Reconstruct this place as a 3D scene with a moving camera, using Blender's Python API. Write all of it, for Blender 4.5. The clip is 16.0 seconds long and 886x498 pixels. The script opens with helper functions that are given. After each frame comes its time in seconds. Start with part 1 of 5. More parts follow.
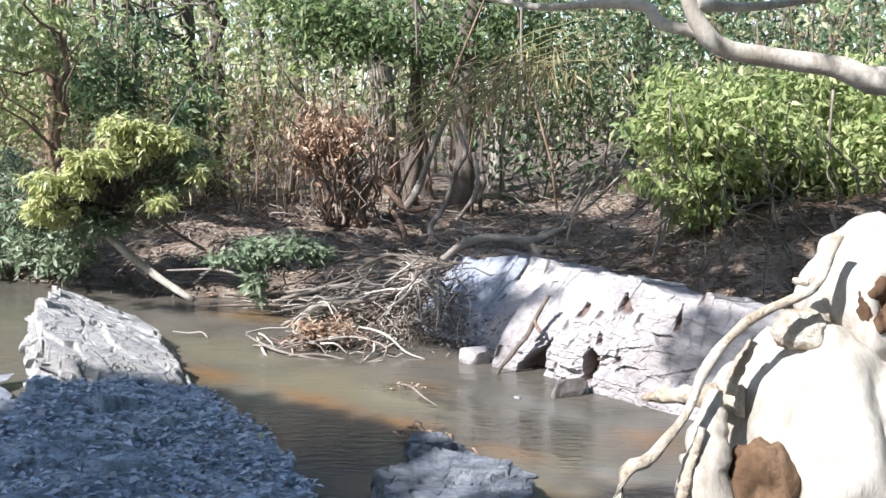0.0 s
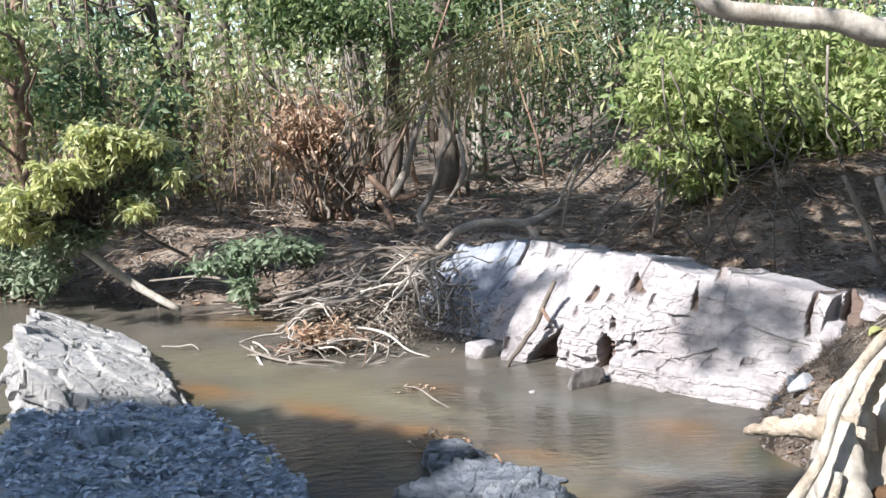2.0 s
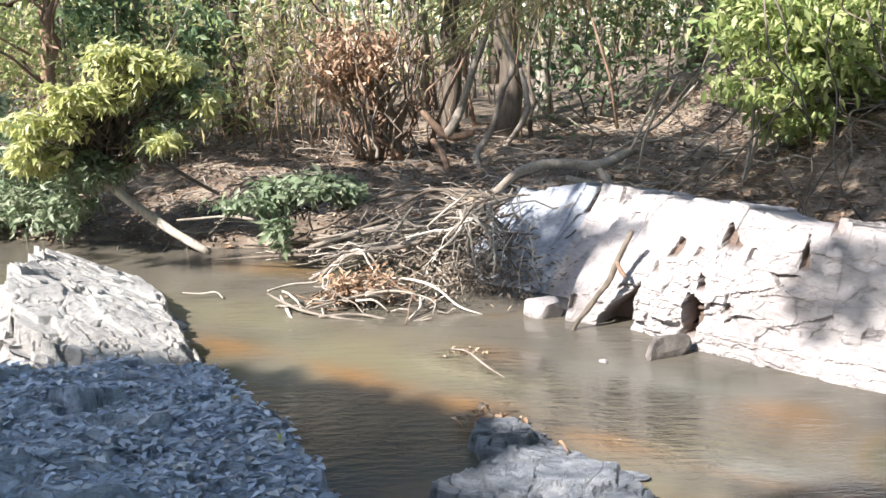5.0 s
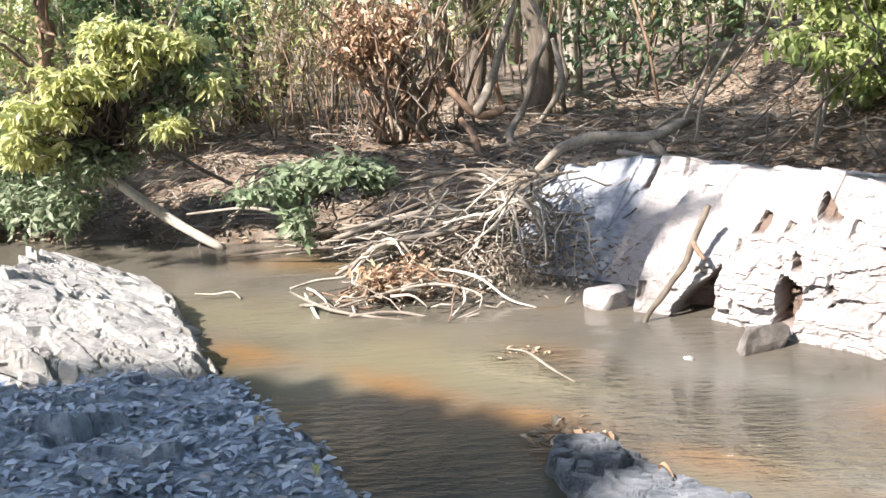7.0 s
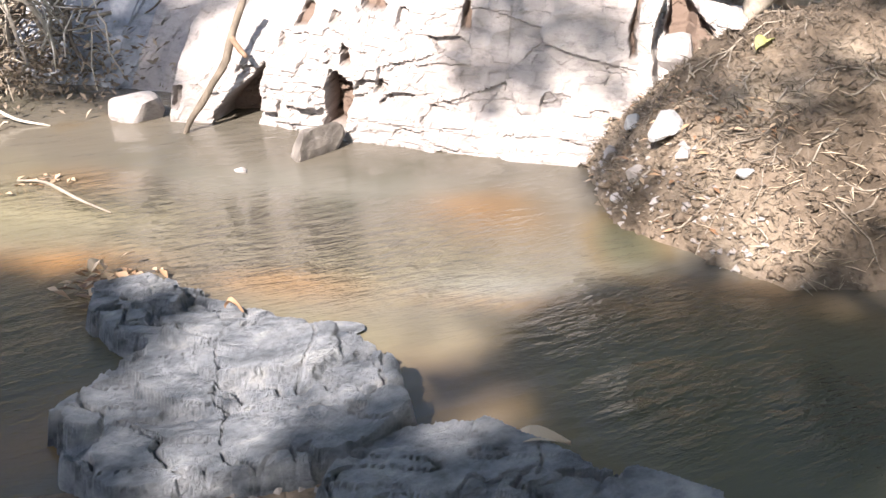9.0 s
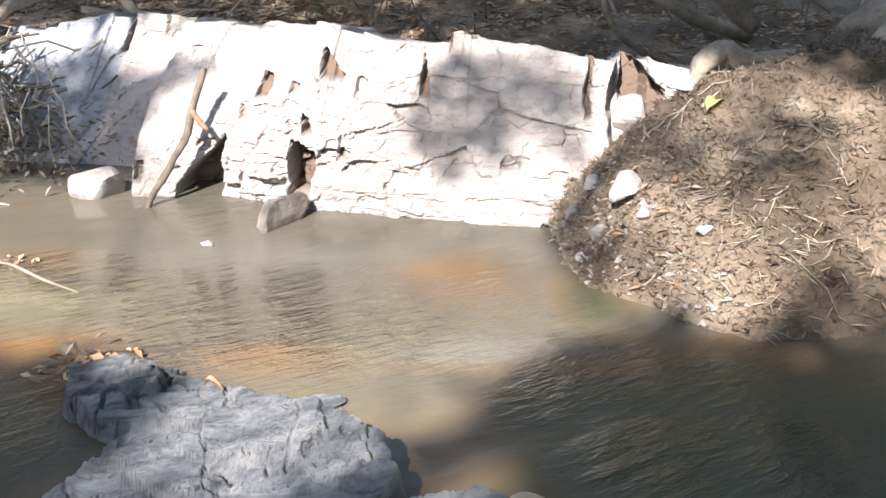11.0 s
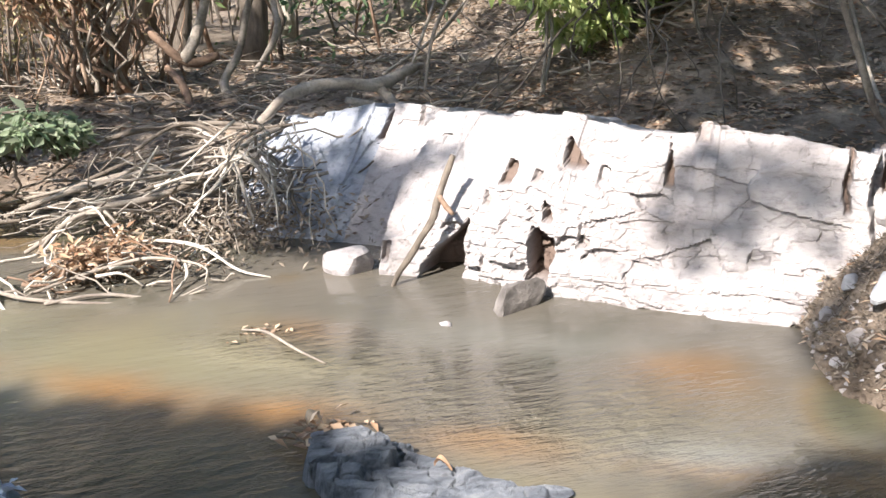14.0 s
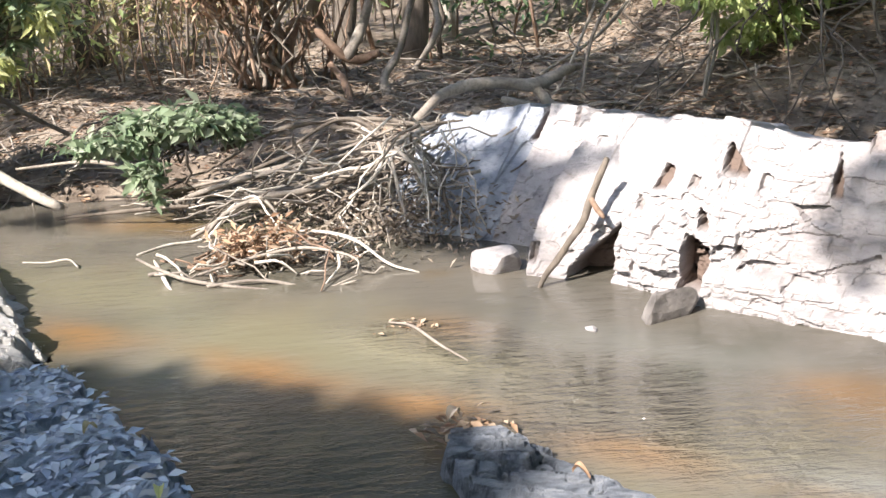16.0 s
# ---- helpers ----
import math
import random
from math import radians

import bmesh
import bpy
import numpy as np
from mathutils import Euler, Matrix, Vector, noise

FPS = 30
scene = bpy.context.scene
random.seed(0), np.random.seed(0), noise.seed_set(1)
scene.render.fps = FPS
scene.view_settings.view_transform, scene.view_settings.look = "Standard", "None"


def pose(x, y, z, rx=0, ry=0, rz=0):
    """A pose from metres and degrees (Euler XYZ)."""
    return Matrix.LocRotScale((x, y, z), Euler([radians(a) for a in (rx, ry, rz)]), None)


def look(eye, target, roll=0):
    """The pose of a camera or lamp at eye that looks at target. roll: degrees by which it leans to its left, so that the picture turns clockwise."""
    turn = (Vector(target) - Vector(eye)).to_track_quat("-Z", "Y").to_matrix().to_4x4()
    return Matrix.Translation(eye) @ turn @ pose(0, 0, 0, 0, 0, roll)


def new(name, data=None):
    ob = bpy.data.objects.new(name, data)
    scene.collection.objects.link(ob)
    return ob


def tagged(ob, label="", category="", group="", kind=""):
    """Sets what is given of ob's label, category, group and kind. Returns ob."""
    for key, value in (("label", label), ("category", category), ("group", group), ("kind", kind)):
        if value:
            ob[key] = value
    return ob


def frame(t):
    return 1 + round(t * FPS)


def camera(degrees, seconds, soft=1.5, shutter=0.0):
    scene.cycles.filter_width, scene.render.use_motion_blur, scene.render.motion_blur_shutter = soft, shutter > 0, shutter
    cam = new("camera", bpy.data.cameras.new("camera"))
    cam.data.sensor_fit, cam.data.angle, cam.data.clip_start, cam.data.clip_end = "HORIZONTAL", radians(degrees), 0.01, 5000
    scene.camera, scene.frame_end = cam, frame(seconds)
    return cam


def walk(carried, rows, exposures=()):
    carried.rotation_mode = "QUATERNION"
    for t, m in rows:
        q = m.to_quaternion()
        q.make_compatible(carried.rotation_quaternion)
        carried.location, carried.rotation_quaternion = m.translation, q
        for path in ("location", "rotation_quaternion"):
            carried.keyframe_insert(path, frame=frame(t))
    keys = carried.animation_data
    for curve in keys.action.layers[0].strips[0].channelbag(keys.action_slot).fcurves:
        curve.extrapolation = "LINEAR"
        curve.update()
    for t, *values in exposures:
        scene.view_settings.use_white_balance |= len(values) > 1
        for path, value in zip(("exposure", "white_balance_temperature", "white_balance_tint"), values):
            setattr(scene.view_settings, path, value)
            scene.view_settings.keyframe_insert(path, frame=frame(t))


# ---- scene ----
cam = camera(50.9, 16.0)
PATH = [
    (0, (0.299, 0.649, 1.766), (0.282, 2.627, 1.471), 1.3),
    (0.5, (0.344, 0.784, 1.757), (0.217, 2.748, 1.405), 1.0),
    (1, (0.34, 0.88, 1.741), (0.205, 2.838, 1.359), 0.5),
    (1.5, (0.297, 0.922, 1.749), (0.227, 2.881, 1.352), -0.4),
    (2, (0.172, 0.979, 1.795), (0.199, 2.95, 1.457), -2.6),
    (2.5, (0.106, 1.094, 1.769), (0.021, 3.071, 1.476), -3.4),
    (3, (0.111, 1.217, 1.73), (-0.127, 3.185, 1.464), -3.6),
    (3.5, (0.111, 1.334, 1.708), (-0.163, 3.297, 1.44), -3.7),
    (4, (0.134, 1.505, 1.688), (-0.119, 3.466, 1.388), -3.4),
    (4.5, (0.155, 1.667, 1.641), (0.014, 3.626, 1.263), -2.2),
    (4.7, (0.182, 1.733, 1.619), (0.081, 3.685, 1.195), -1.7),
    (6.8, (0.046, 2.433, 1.408), (-0.097, 4.376, 0.955), -3.5),
    (7, (-0.013, 2.49, 1.411), (-0.146, 4.434, 0.96), -4.0),
    (7.5, (-0.126, 2.682, 1.341), (-0.08, 4.624, 0.861), -4.0),
    (7.9, (-0.108, 2.799, 1.305), (0.148, 4.701, 0.742), -3.5),
    (8, (-0.066, 2.805, 1.312), (0.244, 4.689, 0.718), -3.6),
    (8.5, (-0.009, 2.918, 1.283), (0.602, 4.67, 0.539), -0.9),
    (9, (0.02, 2.979, 1.269), (0.792, 4.605, 0.397), 0.5),
    (9.2, (0.021, 2.981, 1.268), (0.839, 4.563, 0.358), 0.9),
    (11.3, (-0.056, 2.991, 1.331), (0.837, 4.636, 0.625), -1.0),
    (11.5, (-0.056, 2.991, 1.33), (0.759, 4.695, 0.67), -1.4),
    (12, (-0.055, 2.992, 1.33), (0.607, 4.775, 0.711), -2.4),
    (12.5, (-0.055, 2.994, 1.33), (0.523, 4.815, 0.739), -2.7),
    (13, (-0.054, 2.995, 1.329), (0.481, 4.831, 0.744), -2.7),
    (13.5, (-0.054, 2.996, 1.33), (0.446, 4.842, 0.744), -2.7),
    (14, (-0.053, 2.997, 1.329), (0.398, 4.857, 0.747), -2.7),
    (14.5, (-0.053, 2.998, 1.329), (0.35, 4.869, 0.75), -2.7),
    (15, (-0.052, 2.998, 1.329), (0.315, 4.876, 0.747), -2.6),
    (15.5, (-0.05, 3.001, 1.328), (0.241, 4.895, 0.754), -2.1),
    (16, (-0.049, 3.006, 1.327), (0.088, 4.919, 0.759), -2.7),
]
walk(cam, [(t, look(eye, target, roll)) for t, eye, target, roll in PATH],
     exposures=[(0, 1.28, 5900, 10), (2, 1.22, 6000, 10), (3, 1.5, 6200, 9), (4.7, 1.58, 6400, 10), (7, 1.72, 6600, 11), (9, 1.9, 6900, 14), (11.5, 1.7, 6650, 11), (16, 1.65, 6500, 11)])

# ---- light ----
SUN = Vector((-0.58, -0.50, 0.70)).normalized()
world = bpy.data.worlds.new("sky")
scene.world = world
world.use_nodes = True
wn = world.node_tree
sky = wn.nodes.new("ShaderNodeTexSky")
sky.sky_type = "NISHITA"
sky.sun_disc = False
sky.sun_elevation = math.asin(SUN.z)
sky.sun_rotation = math.atan2(SUN.x, SUN.y)
wn.links.new(sky.outputs[0], wn.nodes["Background"].inputs[0])
wn.nodes["Background"].inputs[1].default_value = 0.13
sun_data = bpy.data.lights.new("sun", "SUN")
sun_data.energy, sun_data.angle, sun_data.color = 4.7, radians(0.6), (1.0, 0.95, 0.88)
sun = new("sun", sun_data)
sun.matrix_world = SUN.to_track_quat("Z", "Y").to_matrix().to_4x4()

# ---- numbers: noise and shapes ----
rng = np.random.default_rng(7)


def hash2(ix, iy, seed):
    h = np.sin(ix * 127.1 + iy * 311.7 + seed * 74.7) * 43758.5453
    return h - np.floor(h)


def vnoise(x, y, seed=0):
    """Smooth noise, 0 to 1."""
    ix, iy = np.floor(x), np.floor(y)
    fx, fy = x - ix, y - iy
    fx, fy = fx * fx * (3 - 2 * fx), fy * fy * (3 - 2 * fy)
    a, b = hash2(ix, iy, seed), hash2(ix + 1, iy, seed)
    c, d = hash2(ix, iy + 1, seed), hash2(ix + 1, iy + 1, seed)
    return (a * (1 - fx) + b * fx) * (1 - fy) + (c * (1 - fx) + d * fx) * fy


def fbm(x, y, seed=0, octaves=4):
    total, amp, norm = 0, 1.0, 0
    for o in range(octaves):
        total = total + amp * (vnoise(x * 2 ** o, y * 2 ** o, seed + o * 13) - 0.5)
        norm += amp
        amp *= 0.5
    return 2 * total / norm


def step(a, b, x):
    k = np.clip((x - a) / (b - a), 0, 1)
    return k * k * (3 - 2 * k)


class Build:
    """Gathers vertices and faces of one mesh."""

    def __init__(self):
        self.v, self.f, self.n = [], [], 0

    def add(self, verts, faces):
        self.v.append(np.asarray(verts, float).reshape(-1, 3))
        self.f.append([tuple(int(i) + self.n for i in q) for q in faces])
        self.n += len(self.v[-1])
        return self

    def mesh(self, name, material, smooth=True):
        me = bpy.data.meshes.new(name)
        me.from_pydata(np.concatenate(self.v).tolist(), [], [q for part_faces in self.f for q in part_faces])
        me.materials.append(material)
        if smooth:
            me.polygons.foreach_set("use_smooth", [True] * len(me.polygons))
        me.update()
        return me

    def ob(self, name, material, parent=None, label="", smooth=True):
        made = new(name, self.mesh(name, material, smooth))
        if parent:
            made.parent = parent
            if label:
                made["label"] = label
        return made


def thing(name, place, label, category, group="", kind=""):
    """An empty at a thing's base, whose parts are set under it."""
    e = new(name)
    e.location = place
    e.empty_display_size = 0.1
    return tagged(e, label, category, group, kind)


def part(name, built, material, parent, label="", smooth=True):
    """One part in world coordinates under a thing."""
    made = built.ob(name, material, parent, label, smooth)
    m = Matrix.Identity(4)
    up = parent
    while up:
        m = up.matrix_basis @ m
        up = up.parent
    made.matrix_parent_inverse = m.inverted()
    return made


def grid_faces(nu, nv, wrap=False):
    i = np.arange((nu - 1) * nv if wrap else (nu - 1) * (nv - 1))
    w = nv if wrap else nv - 1
    a, b = i // w, i % w
    b2 = (b + 1) % nv
    return np.stack([a * nv + b, (a + 1) * nv + b, (a + 1) * nv + b2, a * nv + b2], 1).tolist()


def tube(build, points, radii, sides=7, rough=0.0, seed=0):
    """A tapered, knotty limb through the points."""
    p = np.asarray(points, float)
    r = np.interp(np.linspace(0, 1, len(p)), np.linspace(0, 1, len(np.atleast_1d(radii))), np.atleast_1d(radii))
    t = np.gradient(p, axis=0)
    t /= np.linalg.norm(t, axis=1)[:, None] + 1e-9
    ref = np.array([0.31, 0.17, 0.93]) if abs(t[:, 2]).mean() < 0.8 else np.array([0.9, 0.3, 0.1])
    a = np.cross(t, ref)
    a /= np.linalg.norm(a, axis=1)[:, None] + 1e-9
    b = np.cross(t, a)
    ang = np.arange(sides) * 2 * math.pi / sides
    rr = r[:, None] * np.ones(sides)
    if rough:
        rr = rr * (1 + rough * fbm(np.arange(len(p))[:, None] * 0.45 + 0 * ang, ang[None] * 0.9 + 0 * r[:, None], seed + 3, 3))
    ring = p[:, None] + rr[..., None] * (np.cos(ang)[None, :, None] * a[:, None] + np.sin(ang)[None, :, None] * b[:, None])
    faces = grid_faces(len(p), sides, True)
    faces.append(list(range(sides)))
    faces.append(list(range((len(p) - 1) * sides, len(p) * sides))[::-1])
    build.add(ring.reshape(-1, 3), faces)


def bend(a, b, n=8, wobble=0.05, sag=0.0, seed=0):
    """Points of a crooked line from a to b."""
    g = np.random.default_rng(seed)
    a, b = np.asarray(a, float), np.asarray(b, float)
    k = np.linspace(0, 1, n)[:, None]
    p = a + (b - a) * k
    p += g.normal(0, wobble, (n, 3)) * np.sin(k * math.pi) ** 0.5
    p[:, 2] -= sag * np.sin(k[:, 0] * math.pi)
    return p


def curve(points, n=24):
    """A smooth line through the points."""
    p = np.asarray(points, float)
    q = np.vstack([2 * p[0] - p[1], p, 2 * p[-1] - p[-2]])
    out = []
    for s in np.linspace(0, len(p) - 1 - 1e-6, n):
        i, u = int(s), s - int(s)
        a, b, c, e = q[i], q[i + 1], q[i + 2], q[i + 3]
        out.append(0.5 * (2 * b + (c - a) * u + (2 * a - 5 * b + 4 * c - e) * u * u + (3 * b - a - 3 * c + e) * u ** 3))
    return np.array(out)


def leaves(build, centres, length, width=0.35, droop=0.4, seed=0, flat=0.0):
    """Folded leaf blades at the centres, turned every way; flat: how level they lie."""
    g = np.random.default_rng(seed)
    c = np.asarray(centres, float)
    n = len(c)
    yaw = g.uniform(0, 2 * math.pi, n)
    pitch = g.normal(-droop, 0.5, n) * (1 - flat) + g.normal(0, 0.12, n)
    roll = g.normal(0, 0.9, n) * (1 - flat) + g.normal(0, 0.15, n)
    ln = length * g.uniform(0.6, 1.25, n)
    along = np.stack([np.cos(yaw) * np.cos(pitch), np.sin(yaw) * np.cos(pitch), np.sin(pitch)], 1)
    side0 = np.stack([-np.sin(yaw), np.cos(yaw), 0 * yaw], 1)
    up0 = np.cross(along, side0)
    side = side0 * np.cos(roll)[:, None] + up0 * np.sin(roll)[:, None]
    up = np.cross(along, side)
    w = (ln * width * 0.5)[:, None]
    l = ln[:, None]
    v = np.stack([c, c + along * l * 0.45 + side * w + up * w * 0.35, c + along * l - up * l * 0.08, c + along * l * 0.45 - side * w + up * w * 0.35], 1)
    i = np.arange(n)[:, None] * 4
    build.add(v.reshape(-1, 3), np.concatenate([np.hstack([i, i + 1, i + 2]), np.hstack([i, i + 2, i + 3])]).tolist())


def clump(n, centre, size, seed=0, hollow=0.35):
    """Points scattered in small clumps through an uneven ellipsoid."""
    g = np.random.default_rng(seed)
    m = max(4, n // 22)
    d = g.normal(0, 1, (m, 3))
    d /= np.linalg.norm(d, axis=1)[:, None]
    rad = g.uniform(hollow, 1, m) ** 0.6 * g.uniform(0.7, 1.15, m)
    hub = d * rad[:, None] * np.asarray(size)
    pick = g.integers(0, m, n)
    return np.asarray(centre) + hub[pick] + g.normal(0, 1, (n, 3)) * np.asarray(size) * 0.17


# ---- materials ----
def material(name):
    m = bpy.data.materials.new(name)
    m.use_nodes = True
    return m, m.node_tree.nodes, m.node_tree.links, m.node_tree.nodes["Principled BSDF"]


def ramp(nodes, stops):
    r = nodes.new("ShaderNodeValToRGB")
    while len(r.color_ramp.elements) < len(stops):
        r.color_ramp.elements.new(0.5)
    for e, (p, c) in zip(r.color_ramp.elements, stops):
        e.position, e.color = p, (*c, 1)
    return r


def noise_tex(nodes, links, scale, detail=6, rough=0.6, stretch=None, kind="ShaderNodeTexNoise"):
    co = nodes.new("ShaderNodeTexCoord")
    t = nodes.new(kind)
    t.inputs["Scale"].default_value = scale
    if kind == "ShaderNodeTexNoise":
        t.inputs["Detail"].default_value, t.inputs["Roughness"].default_value = detail, rough
    mp = nodes.new("ShaderNodeMapping")
    mp.inputs["Scale"].default_value = stretch or (1, 1, 1)
    links.new(co.outputs["Object"], mp.inputs[0])
    links.new(mp.outputs[0], t.inputs["Vector"])
    return t


def mixed(nodes, links, fac, a, b, mode="MIX", amount=None):
    m = nodes.new("ShaderNodeMix")
    m.data_type, m.blend_type = "RGBA", mode
    if amount is None:
        links.new(fac, m.inputs[0])
    else:
        m.inputs[0].default_value = amount
    links.new(a, m.inputs[6])
    links.new(b, m.inputs[7])
    return m.outputs[2]


def bump(nodes, links, height, bsdf, strength, distance):
    b = nodes.new("ShaderNodeBump")
    b.inputs["Strength"].default_value, b.inputs["Distance"].default_value = strength, distance
    links.new(height, b.inputs["Height"])
    links.new(b.outputs[0], bsdf.inputs["Normal"])


def grained(name, large, small, scale=1.5, fine=25, rough=0.85, relief=0.02, stretch=None, spec=0.3):
    """A surface with broad patches, fine grain and relief."""
    m, nd, lk, bs = material(name)
    t1 = noise_tex(nd, lk, scale, 5, 0.6, stretch)
    t2 = noise_tex(nd, lk, fine, 8, 0.7, stretch)
    r1, r2 = ramp(nd, large), ramp(nd, small)
    lk.new(t1.outputs[0], r1.inputs[0])
    lk.new(t2.outputs[0], r2.inputs[0])
    lk.new(mixed(nd, lk, None, r1.outputs[0], r2.outputs[0], "MULTIPLY", 0.85), bs.inputs["Base Color"])
    bs.inputs["Roughness"].default_value = rough
    bs.inputs["Specular IOR Level"].default_value = spec
    bump(nd, lk, t2.outputs[0], bs, 0.9, relief)
    return m


def leafy(name, colours, through_light=0.35, rough=0.45):
    """Leaf blades that vary one by one and let some light through."""
    m, nd, lk, bs = material(name)
    gi = nd.new("ShaderNodeNewGeometry")
    r = ramp(nd, [(i / max(1, len(colours) - 1), c) for i, c in enumerate(colours)])
    lk.new(gi.outputs["Random Per Island"], r.inputs[0])
    lk.new(r.outputs[0], bs.inputs["Base Color"])
    bs.inputs["Roughness"].default_value = rough
    bs.inputs["Specular IOR Level"].default_value = 0.35
    tr = nd.new("ShaderNodeBsdfTranslucent")
    lk.new(r.outputs[0], tr.inputs[0])
    mx = nd.new("ShaderNodeMixShader")
    mx.inputs[0].default_value = through_light
    lk.new(bs.outputs[0], mx.inputs[1])
    lk.new(tr.outputs[0], mx.inputs[2])
    lk.new(mx.outputs[0], nd["Material Output"].inputs[0])
    return m


def rock_material(name, pale, dark, vein, relief=0.02, stretch=(1, 1, 2.2), patch=2.3, turn=None):
    m, nd, lk, bs = material(name)
    t1 = noise_tex(nd, lk, patch, 6, 0.62, turn)
    t2 = noise_tex(nd, lk, 16, 9, 0.72, stretch)
    t3 = noise_tex(nd, lk, 5.5, 3, 0.5, (1, 1, 1.6), "ShaderNodeTexVoronoi")
    t3.feature = "DISTANCE_TO_EDGE"
    r1 = ramp(nd, [(0.3, dark), (0.55, pale), (0.75, vein)])
    lk.new(t1.outputs[0], r1.inputs[0])
    r2 = ramp(nd, [(0.28, (0.45, 0.45, 0.47)), (0.5, (0.92, 0.92, 0.92)), (0.7, (1, 1, 1))])
    lk.new(t2.outputs[0], r2.inputs[0])
    col = mixed(nd, lk, None, r1.outputs[0], r2.outputs[0], "MULTIPLY", 0.9)
    lk.new(col, bs.inputs["Base Color"])
    bs.inputs["Roughness"].default_value = 0.72
    mr = nd.new("ShaderNodeMath")
    mr.operation = "MULTIPLY_ADD"
    mr.inputs[1].default_value = 0.4
    lk.new(t3.outputs["Distance"], mr.inputs[0])
    lk.new(t2.outputs[0], mr.inputs[2])
    bump(nd, lk, mr.outputs[0], bs, 0.9, relief)
    return m


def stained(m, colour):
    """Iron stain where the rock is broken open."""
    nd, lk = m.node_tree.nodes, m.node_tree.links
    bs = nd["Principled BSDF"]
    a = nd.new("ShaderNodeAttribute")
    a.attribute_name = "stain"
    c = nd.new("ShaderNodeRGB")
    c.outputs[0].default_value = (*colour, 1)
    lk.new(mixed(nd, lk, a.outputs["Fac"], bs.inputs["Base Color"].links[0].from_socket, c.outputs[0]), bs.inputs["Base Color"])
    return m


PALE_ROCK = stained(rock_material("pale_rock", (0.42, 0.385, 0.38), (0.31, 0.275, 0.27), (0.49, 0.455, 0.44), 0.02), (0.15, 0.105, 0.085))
# the pale rock again, with the blue of shade put into its colour
SHADE_ROCK = stained(rock_material("shade_tinted_rock", (0.33, 0.345, 0.39), (0.2, 0.215, 0.25), (0.42, 0.43, 0.46), 0.02), (0.15, 0.105, 0.085))
SLATE = rock_material("slate", (0.33, 0.345, 0.39), (0.14, 0.15, 0.19), (0.50, 0.51, 0.54), 0.035)
FRONT_SLATE = rock_material("front_slate", (0.25, 0.265, 0.30), (0.06, 0.072, 0.095), (0.42, 0.42, 0.43), 0.05, (1, 1.5, 1.5), 9, (1, 1.8, 1.8))
# shaded copy of the slab rock: blue skylight is put into its colour
SKYLIT_SLATE = rock_material("skylit_slate", (0.45, 0.52, 0.63), (0.16, 0.20, 0.28), (0.60, 0.65, 0.73), 0.04, (1, 1, 1.5), 6)
SKYLIT_SLATE.node_tree.nodes["Principled BSDF"].inputs["Roughness"].default_value = 0.33
FRONT_SLATE.node_tree.nodes["Principled BSDF"].inputs["Roughness"].default_value = 0.5
DARK_STONE = rock_material("dark_stone", (0.22, 0.195, 0.18), (0.09, 0.078, 0.07), (0.38, 0.35, 0.33), 0.02, (1, 1, 1), 7)
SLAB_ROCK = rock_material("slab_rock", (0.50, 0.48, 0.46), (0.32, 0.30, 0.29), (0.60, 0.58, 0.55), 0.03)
SOIL = grained("soil", [(0.32, (0.11, 0.085, 0.066)), (0.5, (0.23, 0.18, 0.143)), (0.68, (0.38, 0.315, 0.255))],
               [(0.3, (0.35, 0.33, 0.3)), (0.5, (0.8, 0.78, 0.75)), (0.7, (1, 1, 1))], 2.6, 30, 0.95, 0.03)
BARK = grained("bark", [(0.3, (0.10, 0.08, 0.065)), (0.6, (0.20, 0.165, 0.135)), (0.8, (0.28, 0.24, 0.2))],
               [(0.3, (0.4, 0.4, 0.4)), (0.6, (1, 1, 1))], 3, 22, 0.9, 0.012, (1, 1, 0.25))
PALE_WOOD = grained("pale_wood", [(0.3, (0.34, 0.29, 0.24)), (0.55, (0.54, 0.49, 0.43)), (0.75, (0.64, 0.60, 0.55))],
                    [(0.3, (0.5, 0.48, 0.45)), (0.55, (1, 1, 1))], 4, 35, 0.75, 0.006, (1, 1, 0.4))
GREY_WOOD = grained("grey_wood", [(0.3, (0.16, 0.13, 0.11)), (0.55, (0.30, 0.26, 0.22)), (0.75, (0.42, 0.37, 0.32))],
                    [(0.3, (0.5, 0.48, 0.46)), (0.55, (1, 1, 1))], 4, 40, 0.85, 0.004)
RED_BARK = grained("red_bark", [(0.3, (0.13, 0.085, 0.06)), (0.55, (0.27, 0.18, 0.13)), (0.75, (0.40, 0.30, 0.22))],
                   [(0.3, (0.45, 0.42, 0.4)), (0.55, (1, 1, 1))], 3, 30, 0.9, 0.01)
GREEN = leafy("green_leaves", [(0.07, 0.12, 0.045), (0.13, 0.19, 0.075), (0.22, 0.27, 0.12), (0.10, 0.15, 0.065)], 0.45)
# leaf greens paled so that the colour carries the distant haze
HAZE_GREEN = leafy("hazed_leaves", [(0.26, 0.33, 0.15), (0.40, 0.47, 0.24), (0.54, 0.57, 0.32), (0.56, 0.51, 0.30)], 0.5)
DEEP_GREEN = leafy("deep_green_leaves", [(0.08, 0.14, 0.075), (0.14, 0.21, 0.115), (0.25, 0.32, 0.18)], 0.45)
LIME = leafy("lime_leaves", [(0.40, 0.44, 0.16), (0.60, 0.60, 0.26), (0.68, 0.67, 0.40), (0.28, 0.36, 0.16)], 0.5)
GREY_GREEN = leafy("grey_green_leaves", [(0.15, 0.21, 0.12), (0.25, 0.31, 0.19), (0.38, 0.41, 0.30), (0.11, 0.18, 0.09)], 0.4)
